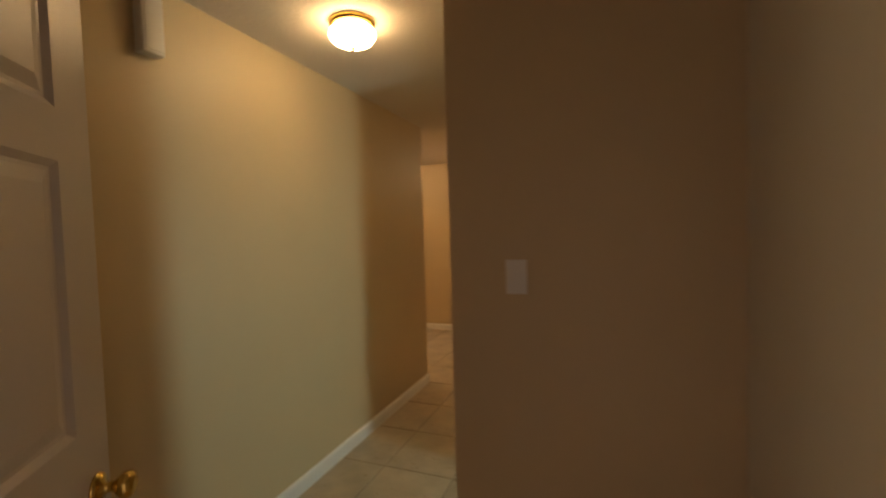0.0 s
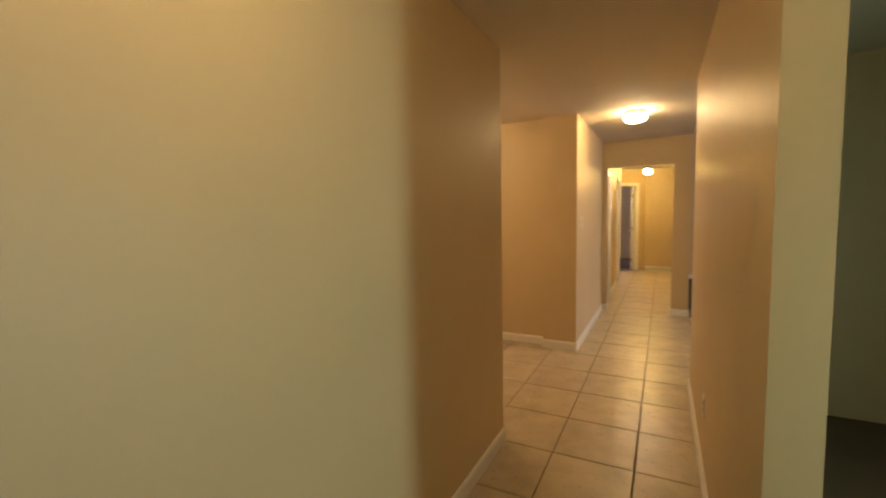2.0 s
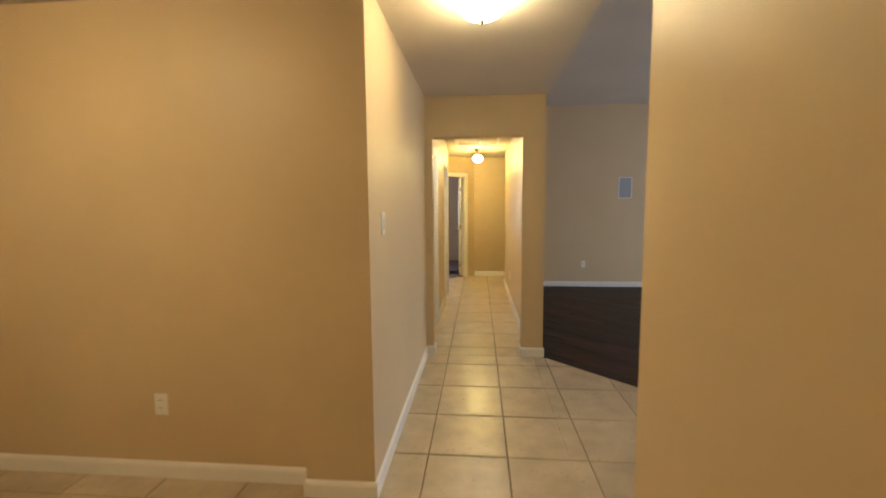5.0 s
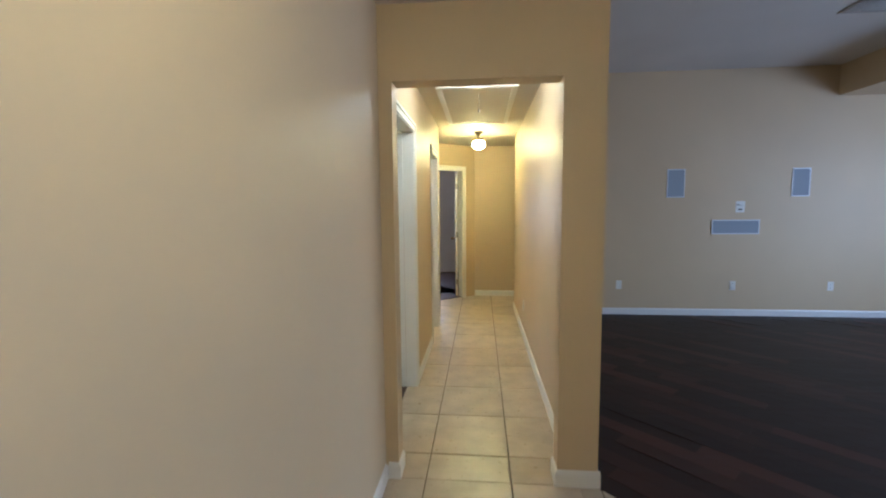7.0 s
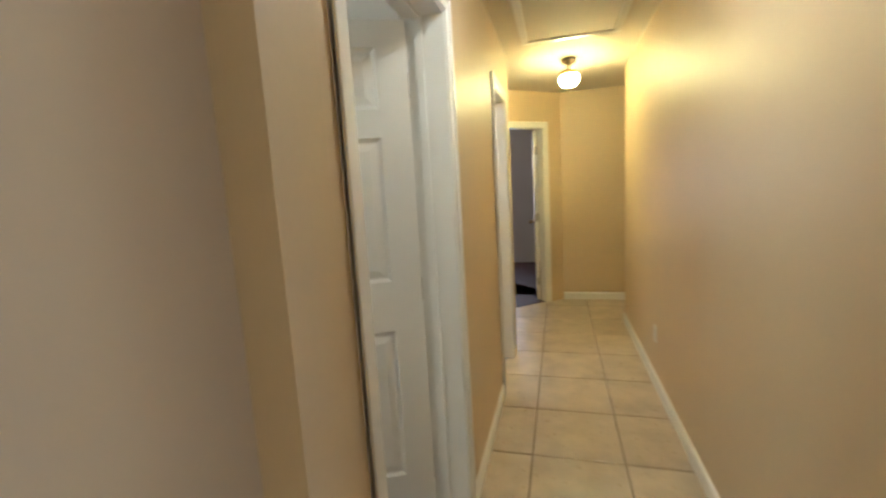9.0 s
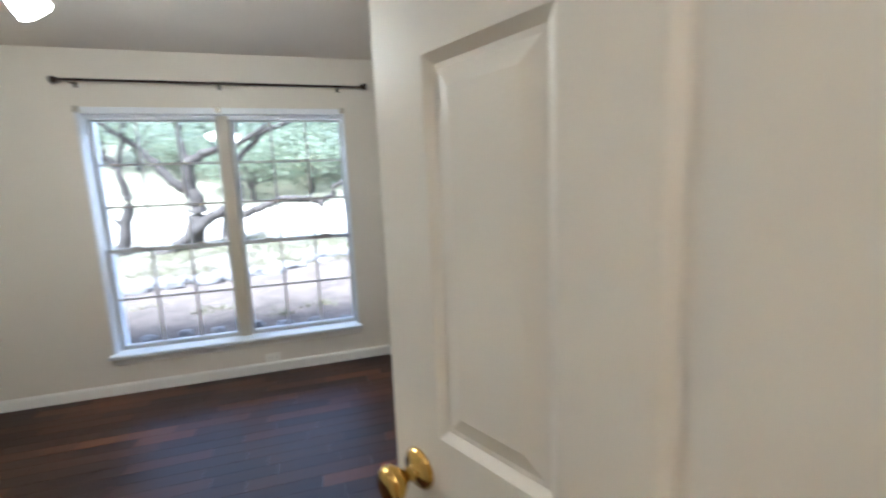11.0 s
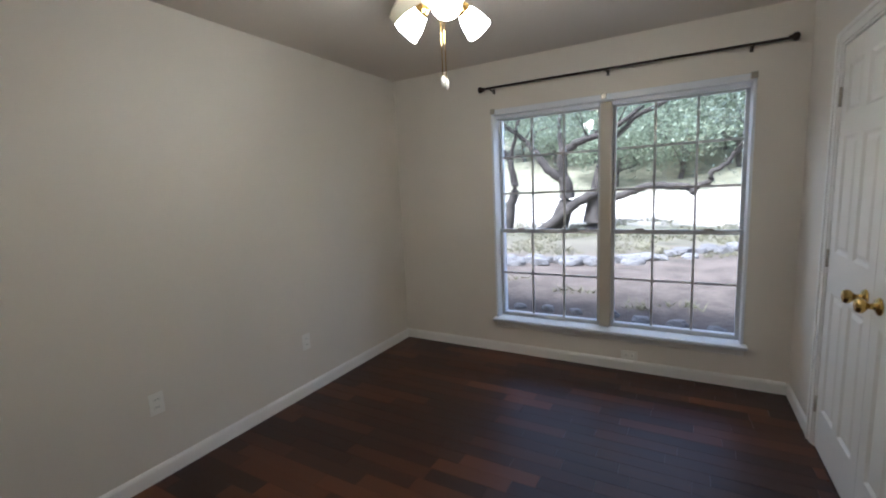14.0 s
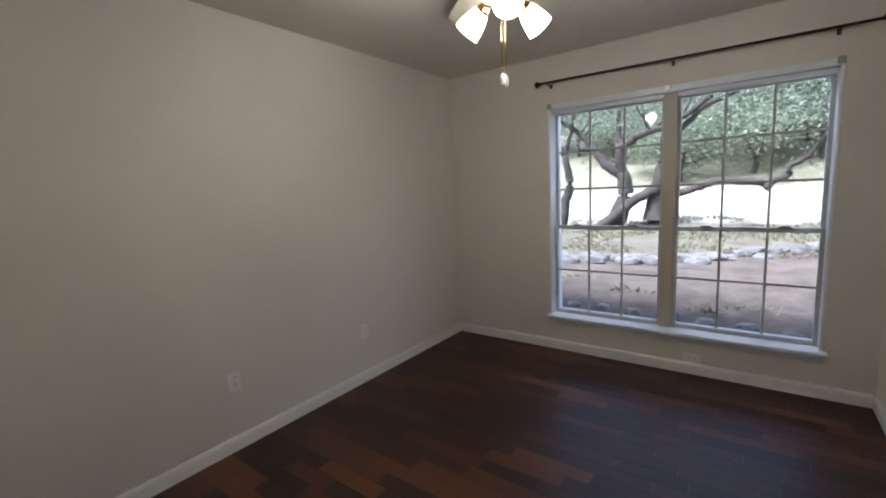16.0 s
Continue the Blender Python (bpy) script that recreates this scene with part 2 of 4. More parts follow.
wall("wall_alcove_north", "x", 3.13, 3.21, -2.29, -0.347, H, TAN, label="tan alcove wall with an outlet")
wall("wall_corner_pier", "x", 3.04, 3.21, -0.347, 0.0, H, TAN, label="tan boxed-out wall corner")
wall("wall_hall_west", "y", -0.12, 0.0, 3.21, 5.108, HT, TAN, label="tan hall wall catching daylight")
wall("wall_hall_opening", "x", 5.108, 5.23, -0.12, 1.11, HL + 0.1, TAN, [(0.068, 0.905, 0, 2.075)], label="tan wall with a wide cased opening")
wall("wall_inner_hall_west", "y", -0.12, -0.015, 5.23, 8.24, HT, TAN, [(5.475, 6.29, 0, 2.055), (7.445, 8.055, 0, 2.055)], label="tan inner hall wall with two doorways")
wall("wall_inner_hall_east", "y", 0.988, 1.11, 5.23, 9.10, HL + 0.1, TAN, label="tan inner hall wall")
wall("wall_hall_end", "x", 9.95, 10.07, 0.40, 1.82, H, TAN, label="tan wall closing the hall")
wall("wall_hall_recess", "y", 1.70, 1.82, 8.914, 9.95, H, TAN, label="tan wall of the recess at the hall's end")
wall("wall_end_west", "x", 8.24, 8.36, -1.40, -0.015, H, TAN, label="tan wall at the hall's end")
wall("wall_bath_west", "y", -1.40, -1.28, 7.12, 8.24, H, CREAM, label="pale wall of the small lit room")
wall("wall_end_side", "y", -1.40, -1.28, 8.36, 8.62, H, TAN, label="tan wall at the hall's end")
wall("wall_hall_east", "y", 1.002, 1.11, -0.267, 2.446, HL + 0.1, TAN, label="tan hall wall")
wall("wall_side_room_header", "y", 1.002, 1.11, -1.086, -0.267, HL + 0.1, TAN, z0=2.05, label="tan wall over the side opening")
wall("wall_entry_switch", "x", -1.206, -1.086, 0.997, 2.025, H, TAN, label="tan partition with a light switch")
wall("wall_entry_east", "y", 1.905, 2.025, -2.80, -1.206, H, CREAM, label="pale entry wall")
wall("wall_entry_south", "x", -2.92, -2.80, -0.22, 2.025, H, TAN, [(0.955, 1.865, 0, 2.06)], label="tan wall with the front doorway")
# unseen blocker, added to keep the sky's light off the entry partition
wall("wall_skyblock", "x", -4.35, -4.23, -1.0, 3.6, 2.8, CREAM, label="unseen wall added to block sky light at the front doorway")
wall("wall_side_room_south", "x", -2.00, -1.88, 2.025, 2.58, H, CREAM, label="plain wall of the side room")
wall("wall_side_room_east", "y", 2.46, 2.58, -1.88, 2.326, H, CREAM, [(-0.69, -0.42, 0.6, 1.7)], label="plain wall of the side room with a window")
wall("wall_living_south", "x", 2.326, 2.446, 1.11, 7.52, HL + 0.1, TAN, label="tan wall of the living room")
wall("wall_living_east", "y", 7.40, 7.52, 2.446, 8.914, HL + 0.1, TAN, [(4.1, 7.1, 0.65, 2.35)], label="tan living room wall with a wide window")
wall("wall_living_north", "x", 8.794, 8.914, 1.11, 7.52, HL + 0.1, TAN, label="tan living room wall with built-in speakers")
wall("wall_bedroom_south", "x", 3.215, 3.345, -3.83, -0.12, HT, CREAM, label="cream bedroom wall")
wall("wall_bedroom_west", "y", -3.83, -3.71, 3.345, 6.475, HT, CREAM, [(4.318, 6.088, 0.30, 2.055)], label="cream bedroom wall with the big window")
wall("wall_bedroom_north", "x", 6.355, 6.475, -3.71, -0.12, HT, CREAM, [(-3.125, -1.915, 0, 2.05)], label="cream bedroom wall with closet doors")
wall("wall_bedroom_east", "y", -0.165, -0.12, 3.345, 6.355, HT, CREAM, [(5.475, 6.29, 0, 2.055)], label="cream bedroom wall by the door")
wall("wall_outer_west", "y", -3.95, -3.83, 1.0, 8.4, 3.0, CREAM, [(4.318, 6.088, 0.30, 2.055)], label="outer wall")
wall("wall_closet_back", "x", 7.00, 7.12, -3.71, -0.12, HT, CREAM, label="closet back wall")


def slab(name, x0, x1, y0, y1, z0, z1, material, label):
    bm = bmesh.new()
    box(bm, x0, x1, y0, y1, z0, z1)
    return piece(name, bm, material, label, name.split("_")[0], "structure")


# unseen slab over the blocker wall, added to cut sky light
slab("ceiling_porch", -1.0, 3.6, -4.35, -2.93, 2.8, 2.86, CEIL, "unseen slab added to block sky light at the front doorway")
slab("ceiling_alcove", -2.41, -0.12, 0.93, 3.21, H, H + 0.06, CEIL, "textured cream ceiling of the alcove")
slab("ceiling_hall", -0.12, 1.11, -2.92, 5.108, H, H + 0.06, CEIL, "textured cream ceiling of the hall")
slab("ceiling_entry", 1.11, 2.025, -2.92, -1.086, H, H + 0.06, CEIL, "textured cream ceiling of the entry")
slab("ceiling_hall_end", -1.40, 0.988, 8.24, 10.07, H, H + 0.06, CEIL, "textured cream ceiling at the hall's end")
slab("ceiling_recess", 0.988, 1.82, 8.914, 10.07, H, H + 0.06, CEIL, "textured cream ceiling of the recess")
slab("ceiling_inner_hall", -0.12, 0.988, 5.23, 8.24, H, H + 0.06, CEIL, "textured cream ceiling of the inner hall")
slab("ceiling_bath", -1.40, -0.12, 7.12, 8.24, H, H + 0.06, CEIL, "plain ceiling of the small lit room")
slab("ceiling_living", 1.11, 7.52, 2.326, 8.914, HL, HL + 0.06, CEIL, "textured ceiling of the living room")
slab("ceiling_side_room", 1.11, 2.58, -1.086, 2.326, H + 0.01, H + 0.07, CEIL, "plain ceiling of the side room")
slab("ceiling_bedroom", -3.83, -0.12, 3.345, 7.12, HB, HB + 0.06, CEIL, "textured white ceiling of the bedroom")
slab("ceiling_side_bay", 2.025, 2.58, -2.0, -1.086, H + 0.01, H + 0.07, CEIL, "plain ceiling of the side room")
slab("ceiling_soffit", 4.93, 7.40, 2.446, 8.794, 2.80, HL, TAN, "tan dropped soffit along the living room")
bm = bmesh.new()
box(bm, 1.06, 1.11, 2.446, 5.108, H + 0.06, HL)
piece("wall_over_hall", bm, TAN, "tan wall face above the hall ceiling", "wall", "structure")
slab("floor_base", -3.83, 7.52, -2.97, 12.6, -0.12, -0.006, GROUT, "brown grout bed under the floor tiles")

# unseen roof added to shade the near yard; its deep far side blocks sun
bm = bmesh.new()
rows = [(-4.31, 3.02), (2.5, 5.2), (12.0, 3.02)]
top = [[bm.verts.new((rx, ry, rz + 0.14)) for ry in (-3.8, 13.4)] for rx, rz in rows]
low = [[bm.verts.new((rx, ry, rz)) for ry in (-3.8, 13.4)] for rx, rz in rows]
for k in range(2):
    bm.faces.new((top[k][0], top[k + 1][0], top[k + 1][1], top[k][1]))
    bm.faces.new((low[k][0], low[k][1], low[k + 1][1], low[k + 1][0]))
    for s in range(2):
        bm.faces.new((top[k][s], top[k + 1][s], low[k + 1][s], low[k][s]))
bm.faces.new((top[0][0], top[0][1], low[0][1], low[0][0]))
bm.faces.new((top[2][0], top[2][1], low[2][1], low[2][0]))
piece("roof", bm, GROUT, "unseen pitched roof added to shade the yard and block sun", "roof", "structure")
slab("floor_end_room", -4.0, 0.6, 10.10, 12.6, -0.006, 0.004, LIVWOOD, "dark wood floor of the far room")


def skew_wall(name, m, length, openings, material, label, h=H):
    ob = wall(name, "x", 0.0, 0.10, 0.0, length, h, material, openings, label)
    ob.matrix_world = m
    return ob


# the splayed wall at the hall's end, with the far doorway, and the dim room behind it
SKEW = pose(0.43, 9.97, 0, 0, 0, 180 + 40)
skew_wall("wall_end_splay", SKEW @ pose(0, 0, 0) @ Matrix.Diagonal((1, -1, 1, 1)), 2.30, [(0.275, 1.035, 0, 2.055)], TAN, "tan splayed wall with a doorway")
wall("wall_far_room", "y", -2.60, -2.50, 8.62, 12.6, H, CREAM, label="dim wall of the far room")
wall("wall_far_room_north", "x", 12.5, 12.6, -2.50, 0.70, H, CREAM, label="dim wall of the far room")
wall("wall_far_room_east", "y", 0.60, 0.70, 10.07, 12.5, H, CREAM, label="dim wall of the far room")
wall("wall_far_room_south", "x", 8.52, 8.62, -2.60, -1.28, H, CREAM, label="dim wall of the far room")
slab("ceiling_far_room", -2.60, 0.70, 8.36, 12.6, H + 0.062, H + 0.12, CEIL, "plain ceiling of the far room")
bm = bmesh.new()
box(bm, 0.0, 2.9, -2.2, -0.02, -0.006, 0.004)
ob = piece("floor_far_room", bm, LIVWOOD, "dark wood floor of the far room", "floor", "structure")
ob.matrix_world = SKEW @ Matrix.Diagonal((1, 1, 1, 1))

# ---- baseboards ----
baseboard("y", -0.10, 1, -2.80, 1.05)
baseboard("x", 1.05, 1, -2.29, -0.087)
baseboard("y", -2.29, 1, 2.90, 3.13)
baseboard("y", -2.29, 1, 1.063, 1.96)
baseboard("x", 3.13, -1, -2.277, -0.36)
baseboard("y", -0.347, -1, 3.027, 3.117)
baseboard("x", 3.04, -1, -0.347, 0.013)
baseboard("y", 0.0, 1, 3.04, 5.095)
baseboard("x", 5.108, -1, 0.013, 0.068)
baseboard("y", 0.068, 1, 5.095, 5.23)
baseboard("x", 5.108, -1, 0.905, 1.123)
baseboard("y", 0.905, -1, 5.095, 5.23)
baseboard("y", 1.11, 1, 5.108, 8.781)
baseboard("y", 0.988, -1, 5.23, 9.113)
baseboard("x", 9.10, 1, 0.988, 1.11)
baseboard("y", -0.015, 1, 5.23, 5.42)
baseboard("y", -0.015, 1, 6.345, 7.385)
baseboard("y", -0.015, 1, 8.12, 8.24)
baseboard("x", 9.95, -1, 0.41, 1.70)
baseboard("x", 8.794, -1, 1.123, 7.40)
baseboard("y", 1.002, -1, -0.267, 2.459)
baseboard("x", 2.446, 1, 1.002, 1.123)
baseboard("x", -1.206, -1, 0.984, 1.905)
baseboard("y", 0.997, -1, -1.206, -1.086)
baseboard("x", 3.345, 1, -3.71, -0.165)
baseboard("y", -3.71, 1, 3.358, 6.342)
baseboard("x", 6.355, -1, -3.697, -3.18)
baseboard("x", 6.355, -1, -1.86, -0.165)
baseboard("y", -0.165, -1, 3.358, 5.42)

# ---- doors ----
def door_leaf(name, w, h, t, m, knobs=(), hinges=True, paint=None, label="white painted six-panel door", kind="structure", z0=0.012, group=""):
    """A six-panel leaf: hinge edge on the z axis, leaf along x, thickness along y from 0 to t."""
    root = empty(name, label, "door", m, kind, group)
    side, mid = (0.115, 0.105) if w > 0.6 else (0.075, 0.07)
    pw = (w - 2 * side - mid) / 2
    xs = [0, side, side + pw, side + pw + mid, side + 2 * pw + mid, w]
    zs = [z0, 0.235, 0.86, 1.06, 1.612, 1.715, 1.935, h]
    bm = bmesh.new()
    lip, deep = 0.014, 0.009

    def quad(*p):
        bm.faces.new([bm.verts.new(q) for q in p])
    holes = []
    for i in range(5):
        for j in range(7):
            x0, x1, c0, c1 = xs[i], xs[i + 1], zs[j], zs[j + 1]
            hole = i in (1, 3) and j in (1, 3, 5)
            for y, d in ((0.0, 1), (t, -1)):
                if not hole:
                    quad((x0, y, c0), (x1, y, c0), (x1, y, c1), (x0, y, c1))
                else:
                    yi = y + d * deep
                    o = [(x0, y, c0), (x1, y, c0), (x1, y, c1), (x0, y, c1)]
                    n = [(x0 + lip, yi, c0 + lip), (x1 - lip, yi, c0 + lip), (x1 - lip, yi, c1 - lip), (x0 + lip, yi, c1 - lip)]
                    for k in range(4):
                        quad(o[k], o[(k + 1) % 4], n[(k + 1) % 4], n[k])
            if hole:
                holes.append((x0 + lip, x1 - lip, c0 + lip, c1 - lip))
    for a, b in (((w, 0), (w, t)), ((0, t), (0, 0))):
        quad((a[0], a[1], z0), (b[0], b[1], z0), (b[0], b[1], h), (a[0], a[1], h))
    quad((0, 0, h), (w, 0, h), (w, t, h), (0, t, h))
    quad((0, 0, z0), (w, 0, z0), (w, t, z0), (0, t, z0))
    bmesh.ops.remove_doubles(bm, verts=bm.verts, dist=1e-5)
    part("frame", bm, paint or DOORWHITE, root)
    for x0, x1, c0, c1 in holes:
        bm = bmesh.new()
        for y, d in ((deep, -1), (t - deep, 1)):
            flat, rise = 0.008, 0.026 if w > 0.6 else 0.018
            a = [bm.verts.new((px, y, pz)) for px, pz in ((x0, c0), (x1, c0), (x1, c1), (x0, c1))]
            f1 = [bm.verts.new((px, y, pz)) for px, pz in ((x0 + flat, c0 + flat), (x1 - flat, c0 + flat), (x1 - flat, c1 - flat), (x0 + flat, c1 - flat))]
            s = flat + rise
            f2 = [bm.verts.new((px, y + d * 0.007, pz)) for px, pz in ((x0 + s, c0 + s), (x1 - s, c0 + s), (x1 - s, c1 - s), (x0 + s, c1 - s))]
            for r0, r1 in ((a, f1), (f1, f2)):
                for k in range(4):
                    bm.faces.new((r0[k], r0[(k + 1) % 4], r1[(k + 1) % 4], r1[k]))
            bm.faces.new(f2)
        part("panel", bm, paint or DOORWHITE, root)
    for kx, kz in knobs:
        for y, turn in ((0.0, 90), (t, -90)):
            bm = bmesh.new()
            lathe(bm, [(0.034, 0.0), (0.034, 0.004), (0.028, 0.010), (0.012, 0.014), (0.011, 0.034), (0.020, 0.040), (0.028, 0.050), (0.029, 0.060), (0.024, 0.069), (0.012, 0.073)], pose(kx, y, kz, turn, 0, 0))
            part("knob", bm, BRASS, root, "polished brass knob")
    if hinges:
        for hz in (0.24, 1.02, 1.80):
            bm = bmesh.new()
            box(bm, -0.003, 0.0005, 0.002, t - 0.002, hz - 0.045, hz + 0.045)
            lathe(bm, [(0.0065, hz - 0.045), (0.0065, hz + 0.045)], pose(-0.002, -0.006, 0), 10)
            part("hinge", bm, STEEL, root, "small satin metal hinge")
    return root


def door_frame(name, axis, a, b, head, faces, outs, label, stop=None):
    """Jamb boards inside an opening, and flat casings on the wall faces named."""
    root = empty(name, label, "door frame", kind="structure")
    lo, hi = min(faces), max(faces)

    def bar(nm, p, q, f0, f1, c0, c1, bev=0.0):
        bm = bmesh.new()
        if axis == "y":
            box(bm, f0, f1, p, q, c0, c1, bev)
        else:
            box(bm, p, q, f0, f1, c0, c1, bev)
        part(nm, bm, WHITE, root)
    j = 0.016
    bar("jamb", a, a + j, lo - 0.002, hi + 0.002, 0, head - j)
    bar("jamb", b - j, b, lo - 0.002, hi + 0.002, 0, head - j)
    bar("head_jamb", a, b, lo - 0.002, hi + 0.002, head - j, head)
    if stop is not None:
        bar("stop", a + j, a + j + 0.010, stop, stop + 0.03, 0, head - j - 0.012)
        bar("stop", b - j - 0.010, b - j, stop, stop + 0.03, 0, head - j - 0.012)
        bar("stop", a + j, b - j, stop, stop + 0.03, head - j - 0.012, head - j)
    cw, ct = 0.060, 0.017
    for f, o in zip(faces, outs):
        f0, f1 = sorted((f, f + o * ct))
        g0, g1 = sorted((f, f + o * ct * 0.55))
        for s, e, inner in ((a - cw + 0.006, a + 0.006, 1), (b - 0.006, b + cw - 0.006, -1)):
            bar("casing", s, e, g0, g1, 0, head + cw - 0.006)
            if inner > 0:
                bar("casing_bead", s, s + 0.022, f0, f1, 0, head + cw - 0.006, 0.004)
            else:
                bar("casing_bead", e - 0.022, e, f0, f1, 0, head + cw - 0.006, 0.004)
        bar("head_casing", a + 0.006, b - 0.006, g0, g1, head - 0.006, head + cw - 0.006)
        bar("casing_bead", a - cw + 0.006 + 0.022, b + cw - 0.006 - 0.022, f0, f1, head + cw - 0.028, head + cw - 0.006, 0.004)
    return root


door_frame("door_frame_bedroom", "y", 5.475, 6.29, 2.055, (-0.165, -0.015), (-1, 1), "white painted casing of the bedroom doorway", stop=-0.127)
door_leaf("door_bedroom", 0.750, 2.03, 0.035, pose(-0.172, 6.285, 0, 0, 0, 205.2), [(0.687, 0.985)], label="white six-panel bedroom door standing open")
door_frame("door_frame_side", "y", 7.445, 8.055, 2.055, (-0.12, -0.015), (-1, 1), "white painted casing of the narrow hall door")
door_leaf("door_side", 0.576, 2.03, 0.035, pose(-0.126, 7.466, 0, 0, 0, 186), [(0.52, 0.915)], label="white narrow door standing open off the hall")
f = door_frame("door_frame_far", "x", 0.275, 1.035, 2.055, (0.0, 0.10), (-1, 1), "white painted casing of the far doorway")
f.matrix_world = SKEW @ Matrix.Diagonal((1, -1, 1, 1))
door_leaf("door_far", 0.72, 2.03, 0.035, SKEW @ pose(0.300, -0.108, 0, 0, 0, -126), [(0.66, 0.915)], label="white six-panel door ajar at the hall's end")
door_frame("door_frame_alcove", "y", 2.02, 2.84, 2.05, (-2.41, -2.29), (-1, 1), "white painted casing of the alcove door")
door_leaf("door_alcove", 0.785, 2.03, 0.035, pose(-2.33, 2.822, 0, 0, 0, 270), [(0.722, 0.915)], label="white six-panel door closed in the alcove")
door_frame("door_frame_closet", "x", -3.125, -1.915, 2.05, (6.355, 6.475), (-1, 1), "white painted casing of the closet")
door_leaf("door_closet_a", 0.585, 2.03, 0.032, pose(-3.107, 6.361, 0, 0, 0, 0), [(0.515, 0.945)], label="white narrow panelled closet door, closed")
door_leaf("door_closet_b", 0.585, 2.03, 0.032, pose(-1.933, 6.393, 0, 0, 0, 180), [(0.515, 0.945)], hinges=False, label="white narrow panelled closet door, closed")
door_frame("door_frame_front", "x", 0.955, 1.865, 2.06, (-2.92, -2.80), (-1, 1), "white painted casing of the front doorway")
door_leaf("door_front", 0.89, 2.03, 0.042, pose(0.988, -2.767, 0, 0, 0, 126), [(0.835, 0.92)], paint=FRONTDOOR, label="six-panel front door, darker than the others, standing open into the entry")


# ---- bedroom window ----
def glass():
    m = bpy.data.materials.new("window_glass")
    m.use_nodes = True
    nt = m.node_tree
    nt.nodes.remove(nt.nodes["Principled BSDF"])
    clear = nt.nodes.new("ShaderNodeBsdfTransparent")
    gloss = nt.nodes.new("ShaderNodeBsdfGlossy")
    gloss.inputs["Roughness"].default_value = 0.02
    fres = nt.nodes.new("ShaderNodeFresnel")
    fres.inputs["IOR"].default_value = 1.42
    mix = nt.nodes.new("ShaderNodeMixShader")
    nt.links.new(fres.outputs[0], mix.inputs[0])
    nt.links.new(clear.outputs[0], mix.inputs[1])
    nt.links.new(gloss.outputs[0], mix.inputs[2])
    nt.links.new(mix.outputs[0], nt.nodes["Material Output"].inputs["Surface"])
    return m


GLASS = glass()
win = empty("window_1", "white twin window with gridded panes over the yard", "window", kind="structure")


def wbar(nm, x0, x1, y0, y1, z0, z1, mat=VINYL, bev=0.003, parent=None, label=""):
    bm = bmesh.new()
    box(bm, x0, x1, y0, y1, z0, z1, bev)
    return part(nm, bm, mat, parent or win, label)


wbar("liner", -3.945, -3.700, 4.309, 4.327, 0.315, 2.035)
wbar("liner", -3.945, -3.700, 6.079, 6.097, 0.315, 2.035)
wbar("head_liner", -3.945, -3.700, 4.309, 6.097, 2.036, 2.080)
wbar("sill", -3.945, -3.655, 4.290, 6.120, 0.287, 0.315, bev=0.008)
wbar("apron", -3.709, -3.696, 4.310, 6.100, 0.235, 0.287, WHITE)
# mullion, sashes and bars take the colours with backlit shade in them
wbar("mullion", -3.885, -3.765, 5.160, 5.240, 0.315, 2.035, MULLION_WARMLIT, 0.006)
for y0, y1 in ((4.327, 5.160), (5.240, 6.079)):
    wbar("blind_headrail", -3.790, -3.750, y0 + 0.004, y1 - 0.004, 2.008, 2.034, VINYL, 0.004, label="slim white blind headrail")
    for nm, xa, za, zb, rows in (("lower_sash", -3.825, 0.315, 1.085, 2), ("upper_sash", -3.860, 1.050, 2.034, 3)):
        xb = xa + 0.032
        s = wbar(nm, xa, xb, y0, y0 + 0.024, za, zb, SASH_BACKLIT)
        wbar("stile", xa, xb, y1 - 0.024, y1, za, zb, SASH_BACKLIT, parent=s)
        wbar("rail", xa, xb, y0 + 0.024, y1 - 0.024, za, za + 0.032, SASH_BACKLIT, parent=s)
        wbar("rail", xa, xb, y0 + 0.024, y1 - 0.024, zb - 0.032, zb, SASH_BACKLIT, parent=s)
        g0, g1, c0, c1 = y0 + 0.024, y1 - 0.024, za + 0.032, zb - 0.032
        for k in (1, 2):
            yk = g0 + (g1 - g0) * k / 3
            wbar("muntin", xa + 0.006, xb - 0.006, yk - 0.008, yk + 0.008, c0, c1, MUNTIN_BACKLIT, parent=s)
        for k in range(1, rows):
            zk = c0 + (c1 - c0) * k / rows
            wbar("muntin", xa + 0.007, xb - 0.007, g0, g1, zk - 0.008, zk + 0.008, MUNTIN_BACKLIT, parent=s)
        for i in range(3):
            for k in range(rows):
                p = wbar("pane", xa + 0.014, xa + 0.018, g0 + (g1 - g0) * i / 3, g0 + (g1 - g0) * (i + 1) / 3, c0 + (c1 - c0) * k / rows, c0 + (c1 - c0) * (k + 1) / rows, GLASS, 0, s)
                p.visible_shadow = False
    for off in (-0.22, 0.22):
        wbar("sash_lock", -3.793, -3.772, (y0 + y1) / 2 + off - 0.03, (y0 + y1) / 2 + off + 0.03, 1.085, 1.098, STEEL, 0.002)
for yb in (4.325, 5.194, 6.080):
    wbar("blind_bracket", -3.735, -3.688, yb - 0.018, yb + 0.018, 2.045, 2.085, STEEL, 0.003, label="grey metal blind bracket")

# ---- curtain rod ----
rod = empty("curtain_rod", "thin dark bronze curtain rod with round finials above the window", "curtain rod")
bm = bmesh.new()
tube(bm, [(-3.625, 4.29, 2.239), (-3.625, 5.25, 2.235), (-3.625, 6.225, 2.231)], [0.0085] * 3, 12)
part("bar", bm, ROD, rod)
